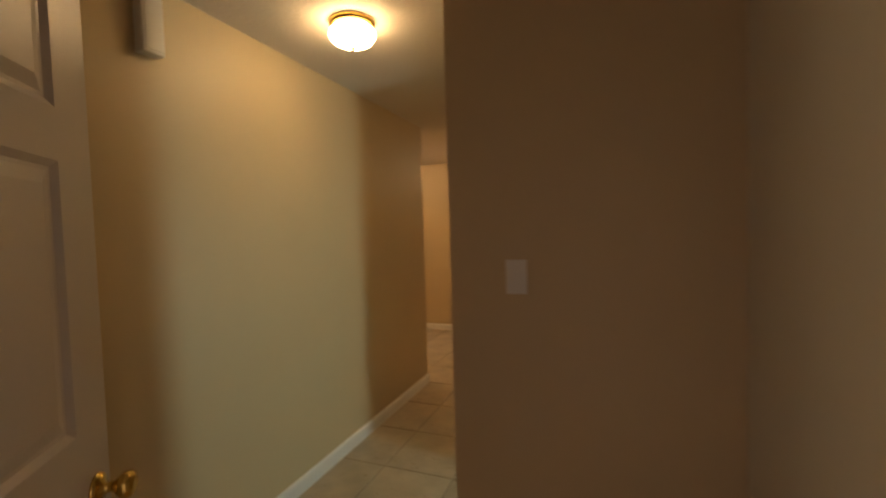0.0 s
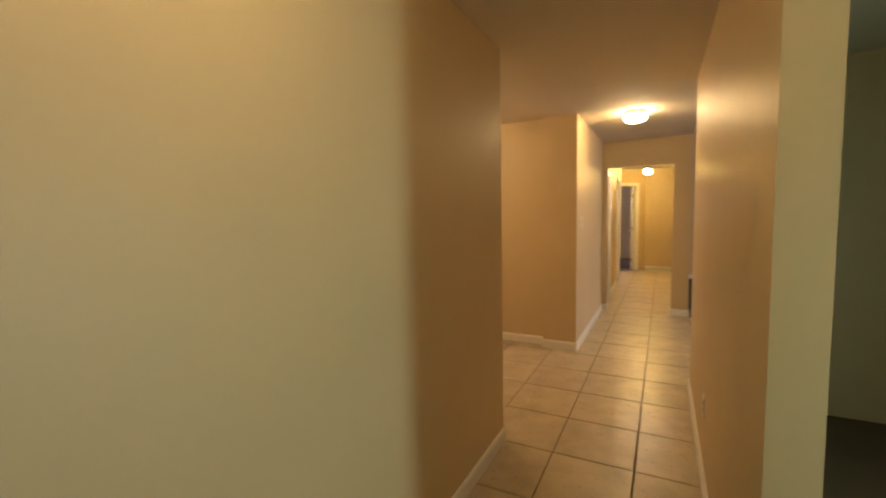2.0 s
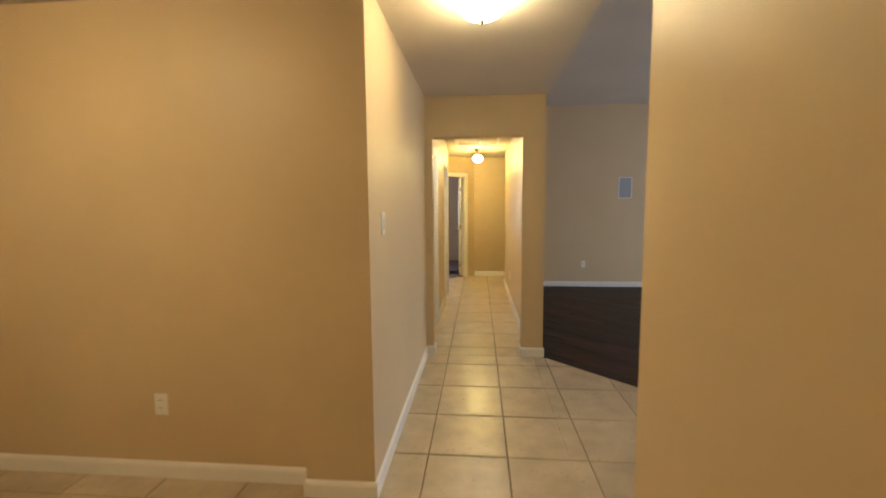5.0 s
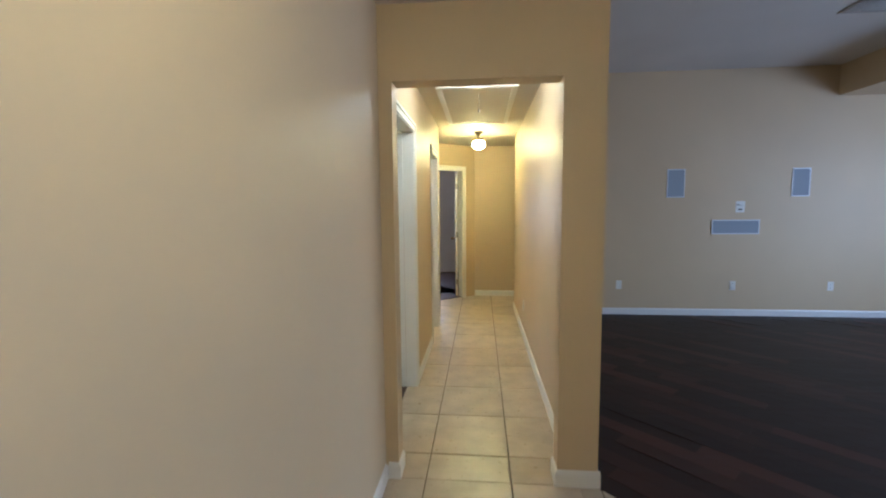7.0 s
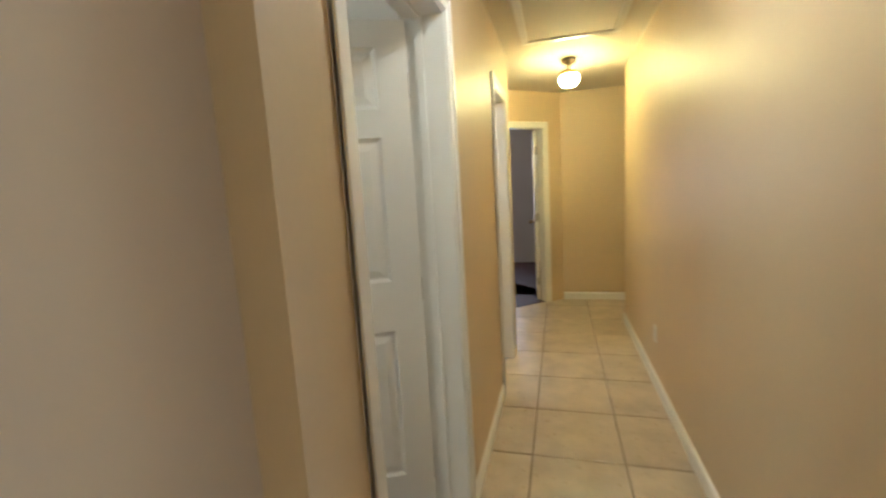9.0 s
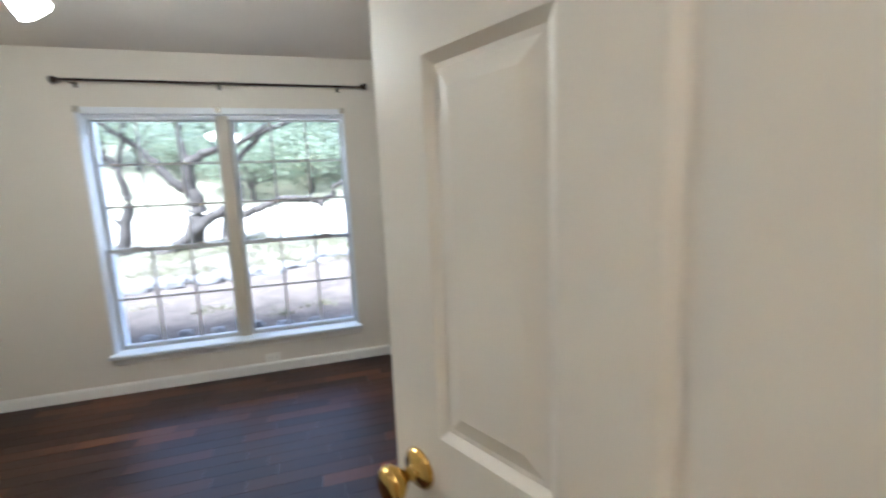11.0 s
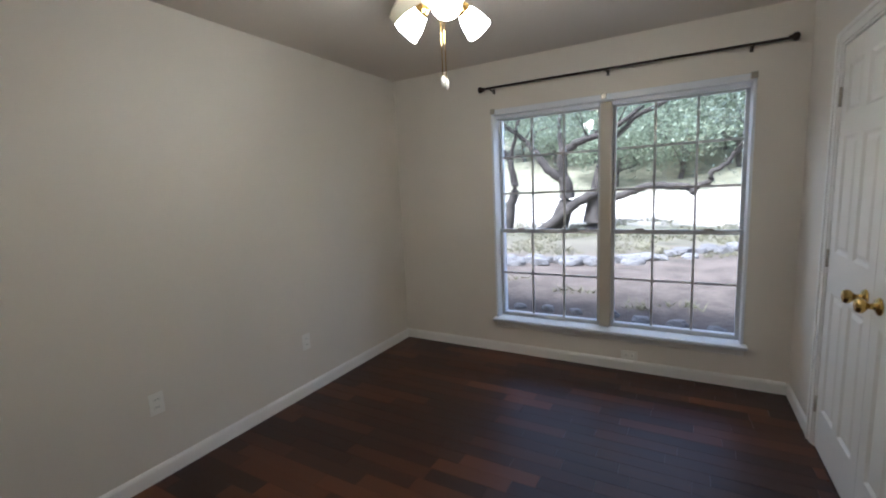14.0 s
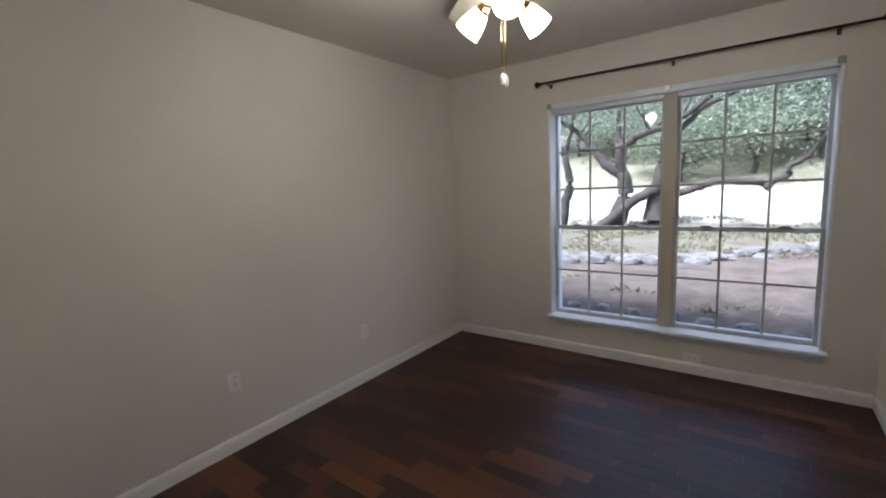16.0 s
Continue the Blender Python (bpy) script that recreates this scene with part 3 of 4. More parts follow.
for y, turn in ((4.29, 90), (6.225, -90)):
    bm = bmesh.new()
    lathe(bm, [(0.009, 0), (0.017, 0.006), (0.011, 0.012), (0.022, 0.024), (0.026, 0.036), (0.021, 0.048), (0.008, 0.054)], pose(-3.625, y, 2.235, turn, 0, 0), 16)
    part("finial", bm, ROD, rod)
for y in (4.34, 5.22, 6.06):
    bm = bmesh.new()
    tube(bm, [(-3.71, y, 2.222), (-3.66, y, 2.222), (-3.630, y, 2.224), (-3.625, y, 2.230)], [0.005] * 4, 8)
    box(bm, -3.712, -3.706, y - 0.010, y + 0.010, 2.205, 2.240, 0.001)
    part("bracket", bm, ROD, rod)


# ---- ceiling fan ----
fan = empty("ceiling_fan", "cream ceiling fan with lit frosted glass shades and pull chains", "ceiling fan", pose(-1.92, 4.862, -0.065))
bm = bmesh.new()
lathe(bm, [(0.120, 2.525), (0.122, 2.518), (0.112, 2.506), (0.100, 2.500)], None, 32)
part("canopy", bm, FANBODY, fan)
bm = bmesh.new()
lathe(bm, [(0.05, 2.525), (0.115, 2.50), (0.140, 2.46), (0.140, 2.40), (0.118, 2.365), (0.080, 2.345), (0.070, 2.30), (0.085, 2.285), (0.085, 2.255), (0.050, 2.235), (0.020, 2.225)])
part("motor", bm, FANBODY, fan)
bm = bmesh.new()
lathe(bm, [(0.143, 2.415), (0.146, 2.425), (0.146, 2.437), (0.143, 2.447)])
part("band", bm, BRASS, fan, "brass band round the motor")
for k in range(5):
    turn = pose(0, 0, 0, 0, 0, 72 * k + 14)
    bm = bmesh.new()
    pts = [(0.17, -0.05), (0.24, -0.062), (0.52, -0.070), (0.61, -0.060), (0.645, -0.03), (0.65, 0.0), (0.645, 0.03), (0.61, 0.060), (0.52, 0.070), (0.24, 0.062), (0.17, 0.05)]
    top = [bm.verts.new((x, y, 2.407 + y * 0.21)) for x, y in pts]
    low = [bm.verts.new((x, y, 2.400 + y * 0.21)) for x, y in pts]
    bm.faces.new(top)
    bm.faces.new(low[::-1])
    for i in range(len(pts)):
        bm.faces.new((top[i], low[i], low[(i + 1) % len(pts)], top[(i + 1) % len(pts)]))
    bmesh.ops.transform(bm, matrix=turn, verts=bm.verts)
    b = part("blade", bm, BLADE, fan)
    bm = bmesh.new()
    box(bm, 0.11, 0.25, -0.018, 0.018, 2.392, 2.398, 0.002, turn)
    part("blade_arm", bm, BRASS, b, "brass blade bracket")
for k in range(3):
    m = pose(0, 0, 2.250, 0, 0, 32 + 120 * k) @ pose(0.085, 0, 0, 0, 130, 0)
    bm = bmesh.new()
    lathe(bm, [(0.020, -0.02), (0.024, 0.0), (0.030, 0.012), (0.030, 0.030)], m, 16)
    h = part("lamp_holder", bm, BRASS, fan, "brass lamp holder")
    bm = bmesh.new()
    lathe(bm, [(0.026, 0.018), (0.033, 0.030), (0.043, 0.056), (0.051, 0.090), (0.055, 0.120), (0.055, 0.124), (0.038, 0.125)], m, 24)
    part("shade", bm, SHADEGLASS, fan, "lit frosted glass shade")
for dx, dy, lo in ((0.022, 0.012, 1.925), (-0.012, -0.022, 1.945)):
    bm = bmesh.new()
    tube(bm, [(dx, dy, 2.235), (dx, dy, lo + 0.03)], [0.0022, 0.0022], 6)
    c = part("pull_chain", bm, BRASS, fan, "thin brass pull chain")
    bm = bmesh.new()
    lathe(bm, [(0.004, lo - 0.012), (0.009, lo - 0.004), (0.009, lo + 0.022), (0.003, lo + 0.032)], pose(dx, dy, 0), 12)
    part("pull", bm, PLATE, c, "white pull knob")


# ---- ceiling lamps of the hall ----
def globe_light(name, x, y, z, r, drop, mat, label):
    root = empty(name, label, "ceiling light", pose(x, y, 0))
    bm = bmesh.new()
    lathe(bm, [(r * 0.95, z), (r * 1.02, z - 0.008), (r * 1.0, z - 0.020), (r * 0.82, z - 0.030)], None, 32)
    part("base", bm, BRASS, root, "brass ceiling plate")
    bm = bmesh.new()
    n, rings = 32, []
    for rr, zz in ((r * 0.80, z - 0.030), (r * 0.98, z - 0.030 - drop * 0.2), (r * 1.0, z - 0.03 - drop * 0.45), (r * 0.86, z - 0.03 - drop * 0.72), (r * 0.55, z - 0.03 - drop * 0.92), (r * 0.12, z - 0.03 - drop)):
        rings.append([bm.verts.new((rr * (1 + 0.022 * (k % 2)) * math.cos(2 * math.pi * k / n), rr * (1 + 0.022 * (k % 2)) * math.sin(2 * math.pi * k / n), zz)) for k in range(n)])
    for a, b in zip(rings, rings[1:]):
        for k in range(n):
            bm.faces.new((a[k], a[(k + 1) % n], b[(k + 1) % n], b[k]))
    bm.faces.new(rings[-1])
    part("shade", bm, mat, root, "lit ribbed glass bowl")
    bm = bmesh.new()
    lathe(bm, [(0.012, z - 0.028 - drop), (0.010, z - 0.04 - drop), (0.004, z - 0.052 - drop)], None, 12)
    part("finial", bm, BRASS, root)
    return root


globe_light("ceiling_light", 0.434, -0.912, H, 0.105, 0.085, GLOBE_A, "lit ribbed glass bowl light on the entry ceiling")
globe_light("ceiling_light", 0.52, 3.26, H, 0.105, 0.085, GLOBE_B, "lit ribbed glass bowl light on the hall ceiling")
globe_light("ceiling_light", 0.50, 6.02, H, 0.085, 0.095, GLOBE_C, "white lit bowl light on the inner hall ceiling")
globe_light("ceiling_light", -0.70, 7.70, H, 0.105, 0.085, GLOBE_F, "lit glass bowl light in the small side room")
globe_light("ceiling_light", -1.25, 1.95, H, 0.120, 0.090, GLOBE_D, "lit ribbed glass bowl light on the alcove ceiling")
drop_light = globe_light("ceiling_light", 0.48, 8.62, H - 0.10, 0.080, 0.10, GLOBE_E, "lit glass bowl light hanging from a brown stem")
bm = bmesh.new()
lathe(bm, [(0.055, H), (0.055, H - 0.03), (0.020, H - 0.045), (0.016, H - 0.10), (0.05, H - 0.101)], None, 20)
part("stem", bm, STEEL, drop_light, "brown metal stem")


# ---- plates, vents, grilles ----
def plate(name, m, w, h, kind, label, category, slots):
    """A wall plate in the xz plane, facing -y."""
    root = empty(name, label, category, m)
    bm = bmesh.new()
    box(bm, -w / 2, w / 2, -0.006, 0.0, -h / 2, h / 2, 0.0025)
    part("plate", bm, PLATE, root)
    for x, z, sw, sh, out, mat, nm in slots:
        bm = bmesh.new()
        box(bm, x - sw / 2, x + sw / 2, -0.006 - out, -0.0055, z - sh / 2, z + sh / 2, min(sw, sh) * 0.15)
        part(nm, bm, mat, root)
    return root


OUTLET = [(0, 0.021, 0.034, 0.028, 0.002, PLATE, "socket"), (0, -0.021, 0.034, 0.028, 0.002, PLATE, "socket"),
          (-0.006, 0.023, 0.003, 0.010, 0.0024, SLOT, "slot"), (0.006, 0.023, 0.003, 0.010, 0.0024, SLOT, "slot"),
          (-0.006, -0.019, 0.003, 0.010, 0.0024, SLOT, "slot"), (0.006, -0.019, 0.003, 0.010, 0.0024, SLOT, "slot")]
SWITCH = [(0, 0, 0.012, 0.026, 0.001, PLATE, "surround"), (0, 0.004, 0.008, 0.014, 0.010, PLATE, "toggle")]
ROCKER = [(0, 0, 0.034, 0.068, 0.002, PLATE, "rocker")]


def outlet(m, label="white duplex outlet plate on the wall", group="wall outlets"):
    o = plate("wall_outlet", m, 0.072, 0.116, "", label, "outlet", OUTLET)
    tagged(o, group=group)


FACE_S, FACE_E, FACE_W, FACE_N = 0, 90, -90, 180   # which way a plate faces: -y, +x, -x, +y
outlet(pose(-1.161, 3.13, 0.406, 0, 0, FACE_S))
outlet(pose(1.002, 1.16, 0.40, 0, 0, FACE_W))
outlet(pose(-2.405, 3.345, 0.399, 0, 0, FACE_N))
outlet(pose(-1.389, 3.345, 0.416, 0, 0, FACE_N))
outlet(pose(2.36, 8.794, 0.405, 0, 0, FACE_S))
outlet(pose(3.809, 8.794, 0.405, 0, 0, FACE_S))
outlet(pose(5.008, 8.794, 0.405, 0, 0, FACE_S))
outlet(pose(0.988, 7.72, 0.36, 0, 0, FACE_W))
outlet(pose(-3.71, 5.388, 0.125, 0, 90, FACE_E), "pale outlet plate set low and sideways")
plate("light_switch", pose(1.238, -1.206, 1.289, 0, 0, FACE_S), 0.072, 0.118, "", "white light switch plate on the entry partition", "light switch", SWITCH)
plate("light_switch", pose(0.0, 3.314, 1.345, 0, 0, FACE_E), 0.072, 0.118, "", "white rocker switch plate on the hall wall", "light switch", ROCKER)
plate("light_switch", pose(0.988, 5.52, 1.35, 0, 0, FACE_W), 0.072, 0.118, "", "white light switch plate in the inner hall", "light switch", SWITCH)
plate("thermostat", pose(3.85, 8.794, 1.437, 0, 0, FACE_S), 0.11, 0.145, "", "white wall control plate above the long grille", "wall control", [(0, 0.03, 0.06, 0.028, 0.012, PLATE, "display"), (0, -0.035, 0.05, 0.02, 0.004, SLOT, "keypad")])


def speaker(x0, x1, z0, z1, label):
    root = empty("wall_speaker", label, "speaker", pose(0, 8.794, 0), group="built-in speakers")
    bm = bmesh.new()
    for a, b, c, d in ((x0, x1, z0, z0 + 0.012), (x0, x1, z1 - 0.012, z1), (x0, x0 + 0.012, z0 + 0.012, z1 - 0.012), (x1 - 0.012, x1, z0 + 0.012, z1 - 0.012)):
        box(bm, a, b, -0.010, 0, c, d)
    part("frame", bm, VINYL, root)
    bm = bmesh.new()
    box(bm, x0 + 0.012, x1 - 0.012, -0.007, 0, z0 + 0.012, z1 - 0.012)
    part("grille", bm, GRILLE, root, "blue-grey cloth grille")


speaker(2.927, 3.150, 1.564, 1.930, "upright blue-grey in-wall speaker on the living room wall")
speaker(4.455, 4.670, 1.564, 1.922, "upright blue-grey in-wall speaker on the living room wall")
speaker(3.51, 4.095, 1.084, 1.270, "long low blue-grey in-wall speaker under the control plate")

vent = empty("ceiling_vent", "grey louvred air vent on the living room ceiling", "vent", pose(3.90, 7.14, HL))
bm = bmesh.new()
for a, b, c, d in ((-0.20, 0.20, -0.13, -0.105), (-0.20, 0.20, 0.105, 0.13), (-0.20, -0.175, -0.105, 0.105), (0.175, 0.20, -0.105, 0.105)):
    box(bm, a, b, c, d, -0.010, 0.0)
part("frame", bm, STEEL, vent)
for k in range(7):
    bm = bmesh.new()
    box(bm, -0.175, 0.175, -0.010, 0.010, -0.002, 0.001, 0, pose(0, -0.09 + 0.03 * k, -0.008, 35, 0, 0))
    part("slat", bm, STEEL, vent)

chime = empty("door_chime", "cream box of the door chime high on the entry wall", "door chime")
bm = bmesh.new()
box(bm, -0.10, -0.050, -1.560, -1.475, 2.152, 2.40, 0.006)
part("cover", bm, WHITE, chime)
bm = bmesh.new()
box(bm, -0.0505, -0.047, -1.550, -1.485, 2.165, 2.388, 0.001)
part("front", bm, PLATE, chime)

hatch = empty("attic_hatch", "painted attic hatch with moulded trim and a pull cord in the hall ceiling", "attic hatch", kind="structure")
X0, X1, Y0, Y1 = 0.135, 0.813, 6.52, 8.04
for a, b, c, d in ((X0, X1, Y0, Y0 + 0.05), (X0, X1, Y1 - 0.05, Y1), (X0, X0 + 0.05, Y0 + 0.05, Y1 - 0.05), (X1 - 0.05, X1, Y0 + 0.05, Y1 - 0.05)):
    bm = bmesh.new()
    box(bm, a, b, c, d, H - 0.018, H, 0.004)
    part("trim", bm, WHITE, hatch)
bm = bmesh.new()
box(bm, X0 + 0.05, X1 - 0.05, Y0 + 0.05, Y1 - 0.05, H - 0.008, H)
part("panel", bm, CEIL, hatch)
bm = bmesh.new()
tube(bm, [(0.49, 6.72, H - 0.008), (0.492, 6.722, H - 0.15)], [0.003, 0.003], 6)
lathe(bm, [(0.004, H - 0.175), (0.008, H - 0.165), (0.006, H - 0.15)], pose(0.492, 6.722, 0), 10)
part("pull_cord", bm, PLATE, hatch, "short white pull cord")

# ---- the yard outside ----


def ground_z(x, y):
    d = -4.2 - x
    if d < 0:
        return -0.16
    rise = ((0, -0.16), (5.0, -0.03), (9.0, 0.17), (12.0, 0.36), (17.0, 0.85), (26.0, 3.6), (56.0, 12.5), (120.0, 22.0), (600.0, 24.0))
    for (a, za), (b, zb) in zip(rise, rise[1:]):
        if d <= b:
            base = za + (zb - za) * (d - a) / (b - a)
            break
    else:
        base = 24.0
    bumps = min(d / 12.0, 1.0) * 0.22 * noise.noise(Vector((x * 0.35, y * 0.35, 0))) + 0.03 * noise.noise(Vector((x * 2, y * 2, 3)))
    return base + bumps * min(d / 2.0, 1.0)


def yard_material():
    m, nt, b = shader("yard_earth")
    link = nt.links.new
    geo = nt.nodes.new("ShaderNodeNewGeometry")
    sep = nt.nodes.new("ShaderNodeSeparateXYZ")
    link(geo.outputs["Position"], sep.inputs[0])
    wob = node(nt, "ShaderNodeTexNoise", Scale=0.7, Detail=5.0)
    link(geo.outputs["Position"], wob.inputs["Vector"])
    shift = node(nt, "ShaderNodeMath")
    shift.operation = "MULTIPLY_ADD"
    shift.inputs[1].default_value = 2.4
    link(wob.outputs["Fac"], shift.inputs[0])
    link(sep.outputs["X"], shift.inputs[2])
    rng_ = node(nt, "ShaderNodeMapRange")
    rng_.inputs["From Min"].default_value, rng_.inputs["From Max"].default_value = -43.8, -3.8
    link(shift.outputs[0], rng_.inputs["Value"])
    ramp = nt.nodes.new("ShaderNodeValToRGB")
    # pale stops 0.615 to 0.775 paint the sunlit patch along the drive
    stops = ((0.0, (0.20, 0.205, 0.14)), (0.585, (0.24, 0.235, 0.165)), (0.615, (0.66, 0.62, 0.54)), (0.775, (0.68, 0.64, 0.56)),
             (0.80, (0.14, 0.14, 0.095)), (0.885, (0.155, 0.138, 0.108)), (0.905, (0.128, 0.106, 0.089)), (1.0, (0.088, 0.071, 0.059)))
    while len(ramp.color_ramp.elements) < len(stops):
        ramp.color_ramp.elements.new(0.5)
    for el, (p, c) in zip(ramp.color_ramp.elements, stops):
        el.position, el.color = p, c + (1.0,)
    link(rng_.outputs["Result"], ramp.inputs[0])
    fine = node(nt, "ShaderNodeTexNoise", Scale=14.0, Detail=6.0)
    link(geo.outputs["Position"], fine.inputs["Vector"])
    tone = node(nt, "ShaderNodeMapRange")
    tone.inputs["To Min"].default_value, tone.inputs["To Max"].default_value = 0.6, 1.4
    link(fine.outputs["Fac"], tone.inputs["Value"])
    patch = node(nt, "ShaderNodeTexNoise", Scale=1.9, Detail=4.0, Distortion=0.8)
    link(geo.outputs["Position"], patch.inputs["Vector"])
    wide = node(nt, "ShaderNodeMapRange")
    wide.inputs["From Min"].default_value, wide.inputs["From Max"].default_value = 0.3, 0.7
    wide.inputs["To Min"].default_value, wide.inputs["To Max"].default_value = 0.62, 1.3
    link(patch.outputs["Fac"], wide.inputs["Value"])
    both = node(nt, "ShaderNodeMath")
    both.operation = "MULTIPLY"
    link(tone.outputs["Result"], both.inputs[0])
    link(wide.outputs["Result"], both.inputs[1])
    hsv = nt.nodes.new("ShaderNodeHueSaturation")
    link(both.outputs[0], hsv.inputs["Value"])
    link(ramp.outputs["Color"], hsv.inputs["Color"])
    link(hsv.outputs["Color"], b.inputs["Base Color"])
    b.inputs["Roughness"].default_value = 0.95
    bump = node(nt, "ShaderNodeBump", Strength=0.5, Distance=0.04)
    link(fine.outputs["Fac"], bump.inputs["Height"])
    link(bump.outputs["Normal"], b.inputs["Normal"])
    return m


YARD = yard_material()
BARK = surface("oak_bark", (0.068, 0.060, 0.053), 0.9, grain=22, relief=0.8, blotch=3, vary=0.4)
# limestone colour lowered to stand for tree shade on the stones
ROCK = surface("shade_toned_limestone", (0.19, 0.188, 0.19), 0.85, grain=16, relief=0.5, blotch=4, vary=0.25, per_piece=0.18)
GRASS = surface("dry_grass", (0.20, 0.195, 0.12), 0.8, grain=20, relief=0.0, blotch=0.8, vary=0.35)


def leaf_material(name, color):
    m, nt, b = shader(name)
    geo = nt.nodes.new("ShaderNodeNewGeometry")
    tone = node(nt, "ShaderNodeMapRange")
    tone.inputs["To Min"].default_value, tone.inputs["To Max"].default_value = 0.55, 1.7
    nt.links.new(geo.outputs["Random Per Island"], tone.inputs["Value"])
    hsv = nt.nodes.new("ShaderNodeHueSaturation")
    hsv.inputs["Color"].default_value = color + (1.0,)
    nt.links.new(tone.outputs["Result"], hsv.inputs["Value"])
    nt.links.new(hsv.outputs["Color"], b.inputs["Base Color"])
    b.inputs["Roughness"].default_value = 0.55
    thin = nt.nodes.new("ShaderNodeBsdfTranslucent")
    nt.links.new(hsv.outputs["Color"], thin.inputs["Color"])
    mix = nt.nodes.new("ShaderNodeMixShader")
    mix.inputs[0].default_value = 0.5
    nt.links.new(b.outputs[0], mix.inputs[1])
    nt.links.new(thin.outputs[0], mix.inputs[2])
    nt.links.new(mix.outputs[0], nt.nodes["Material Output"].inputs["Surface"])
    return m


# oak leaf green lightened: window glare and haze are in the colour
LEAF = leaf_material("oak_leaf_hazed", (0.22, 0.27, 0.225))
SCRUB = leaf_material("scrub_leaf", (0.22, 0.265, 0.19))

steps = [-600, -300, -150, -90, -60, -45] + [-36 + 1.5 * k for k in range(12)] + [-18 + 0.5 * k for k in range(28)] + [-4.0, 3, 12, 40, 150, 600]
yrow = [-600, -200, -80, -40, -25] + [-16 + 1.0 * k for k in range(43)] + [36, 60, 150, 600]
bm = bmesh.new()
grid = [[bm.verts.new((gx, gy, ground_z(gx, gy))) for gy in yrow] for gx in steps]
for i in range(len(steps) - 1):
    for j in range(len(yrow) - 1):
        bm.faces.new((grid[i][j], grid[i + 1][j], grid[i + 1][j + 1], grid[i][j + 1])).smooth = True
piece("ground", bm, YARD, "bare earth yard rising to dry grass and a drive painted sunlit pale", "ground", "structure")


def leaves(name, centres, spread, per, size, material, parent, seed):
    """A crown of many small leaf blades scattered round the twig ends."""
    r = np.random.default_rng(seed)
    c = np.repeat(np.array(centres), per, axis=0)
    n = len(c)
    p = c + r.normal(0, spread, (n, 3)) * np.array((1, 1, 0.7))
    a = r.normal(0, 1, (n, 3))
    a /= np.linalg.norm(a, axis=1, keepdims=True)
    b = np.cross(a, r.normal(0, 1, (n, 3)))
    b /= np.linalg.norm(b, axis=1, keepdims=True)
    s = (size * r.uniform(0.6, 1.4, (n, 1)))
    verts = np.concatenate([p - a * s, p + b * s * 0.42, p + a * s, p - b * s * 0.42], axis=1).reshape(-1, 3)
    faces = np.arange(n * 4).reshape(-1, 4)
    me = bpy.data.meshes.new(name)
    me.from_pydata(verts.tolist(), [], faces.tolist())
    me.materials.append(material)
    ob = new(name, me)
    ob.parent = parent
    return ob


def bend(points, n=5, wob=0.05, r=None):
    """A smooth crooked line through a few points."""
    out = []
    pts = [Vector(p) for p in points]
    for i in range(len(pts) - 1):
        p0, p1, p2, p3 = pts[max(i - 1, 0)], pts[i], pts[i + 1], pts[min(i + 2, len(pts) - 1)]
        for k in range(n):
            t = k / n
            q = 0.5 * ((2 * p1) + (p2 - p0) * t + (2 * p0 - 5 * p1 + 4 * p2 - p3) * t * t + (3 * p1 - p0 - 3 * p2 + p3) * t ** 3)
            if i or k:
                q = q + Vector((r.uniform(-wob, wob), r.uniform(-wob, wob), r.uniform(-wob, wob)))
            out.append(q)
    out.append(pts[-1])
    return out


def oak(x, y, limbs, seed, label, per=70, spread=0.42, twigs=9, reach=1.5, leaf=LEAF, size=0.042, bare=()):
    """A live oak: limbs are (points, start radius, end radius) from the base; twigs and leaves grow from their outer halves."""
    r = random.Random(seed)
    root = empty("oak_tree", label, "tree", pose(x, y, ground_z(x, y) - 0.08), group="oaks in the yard")
    tips = []
    for k, (points, ra, rb) in enumerate(limbs):
        line = bend(points, 5, 0.022, r)
        bm = bmesh.new()
        tube(bm, line, [ra + (rb - ra) * i / (len(line) - 1) for i in range(len(line))], 10)
        limb = part("trunk" if k == 0 else "limb", bm, BARK, root)
        if k in bare:
            continue
        half = line[len(line) * 3 // 5:]
        bm = bmesh.new()
        for j in range(twigs):
            p = half[r.randrange(len(half))]
            d = Vector((r.uniform(-1, 1), r.uniform(-1, 1), r.uniform(-0.15, 0.9))).normalized()
            q = p + d * r.uniform(0.5, 1.0) * reach
            mid = (p + q) / 2 + Vector((r.uniform(-0.15, 0.15), r.uniform(-0.15, 0.15), r.uniform(0, 0.2)))
            tube(bm, [p, mid, q], [rb * 0.3 + 0.006, rb * 0.2 + 0.005, 0.004], 5)
            tips += [q, (q + mid) / 2]
            e = q + Vector((r.uniform(-0.6, 0.6), r.uniform(-0.6, 0.6), r.uniform(-0.2, 0.4)))
            tube(bm, [q, e], [0.006, 0.003], 4)
            tips.append(e)
        tagged(part("twigs", bm, BARK, limb), kind="stuff")
        tips.append(line[-1])
    leaves("crown", [tuple(t) for t in tips], spread, per, size, leaf, root, seed)
    return root


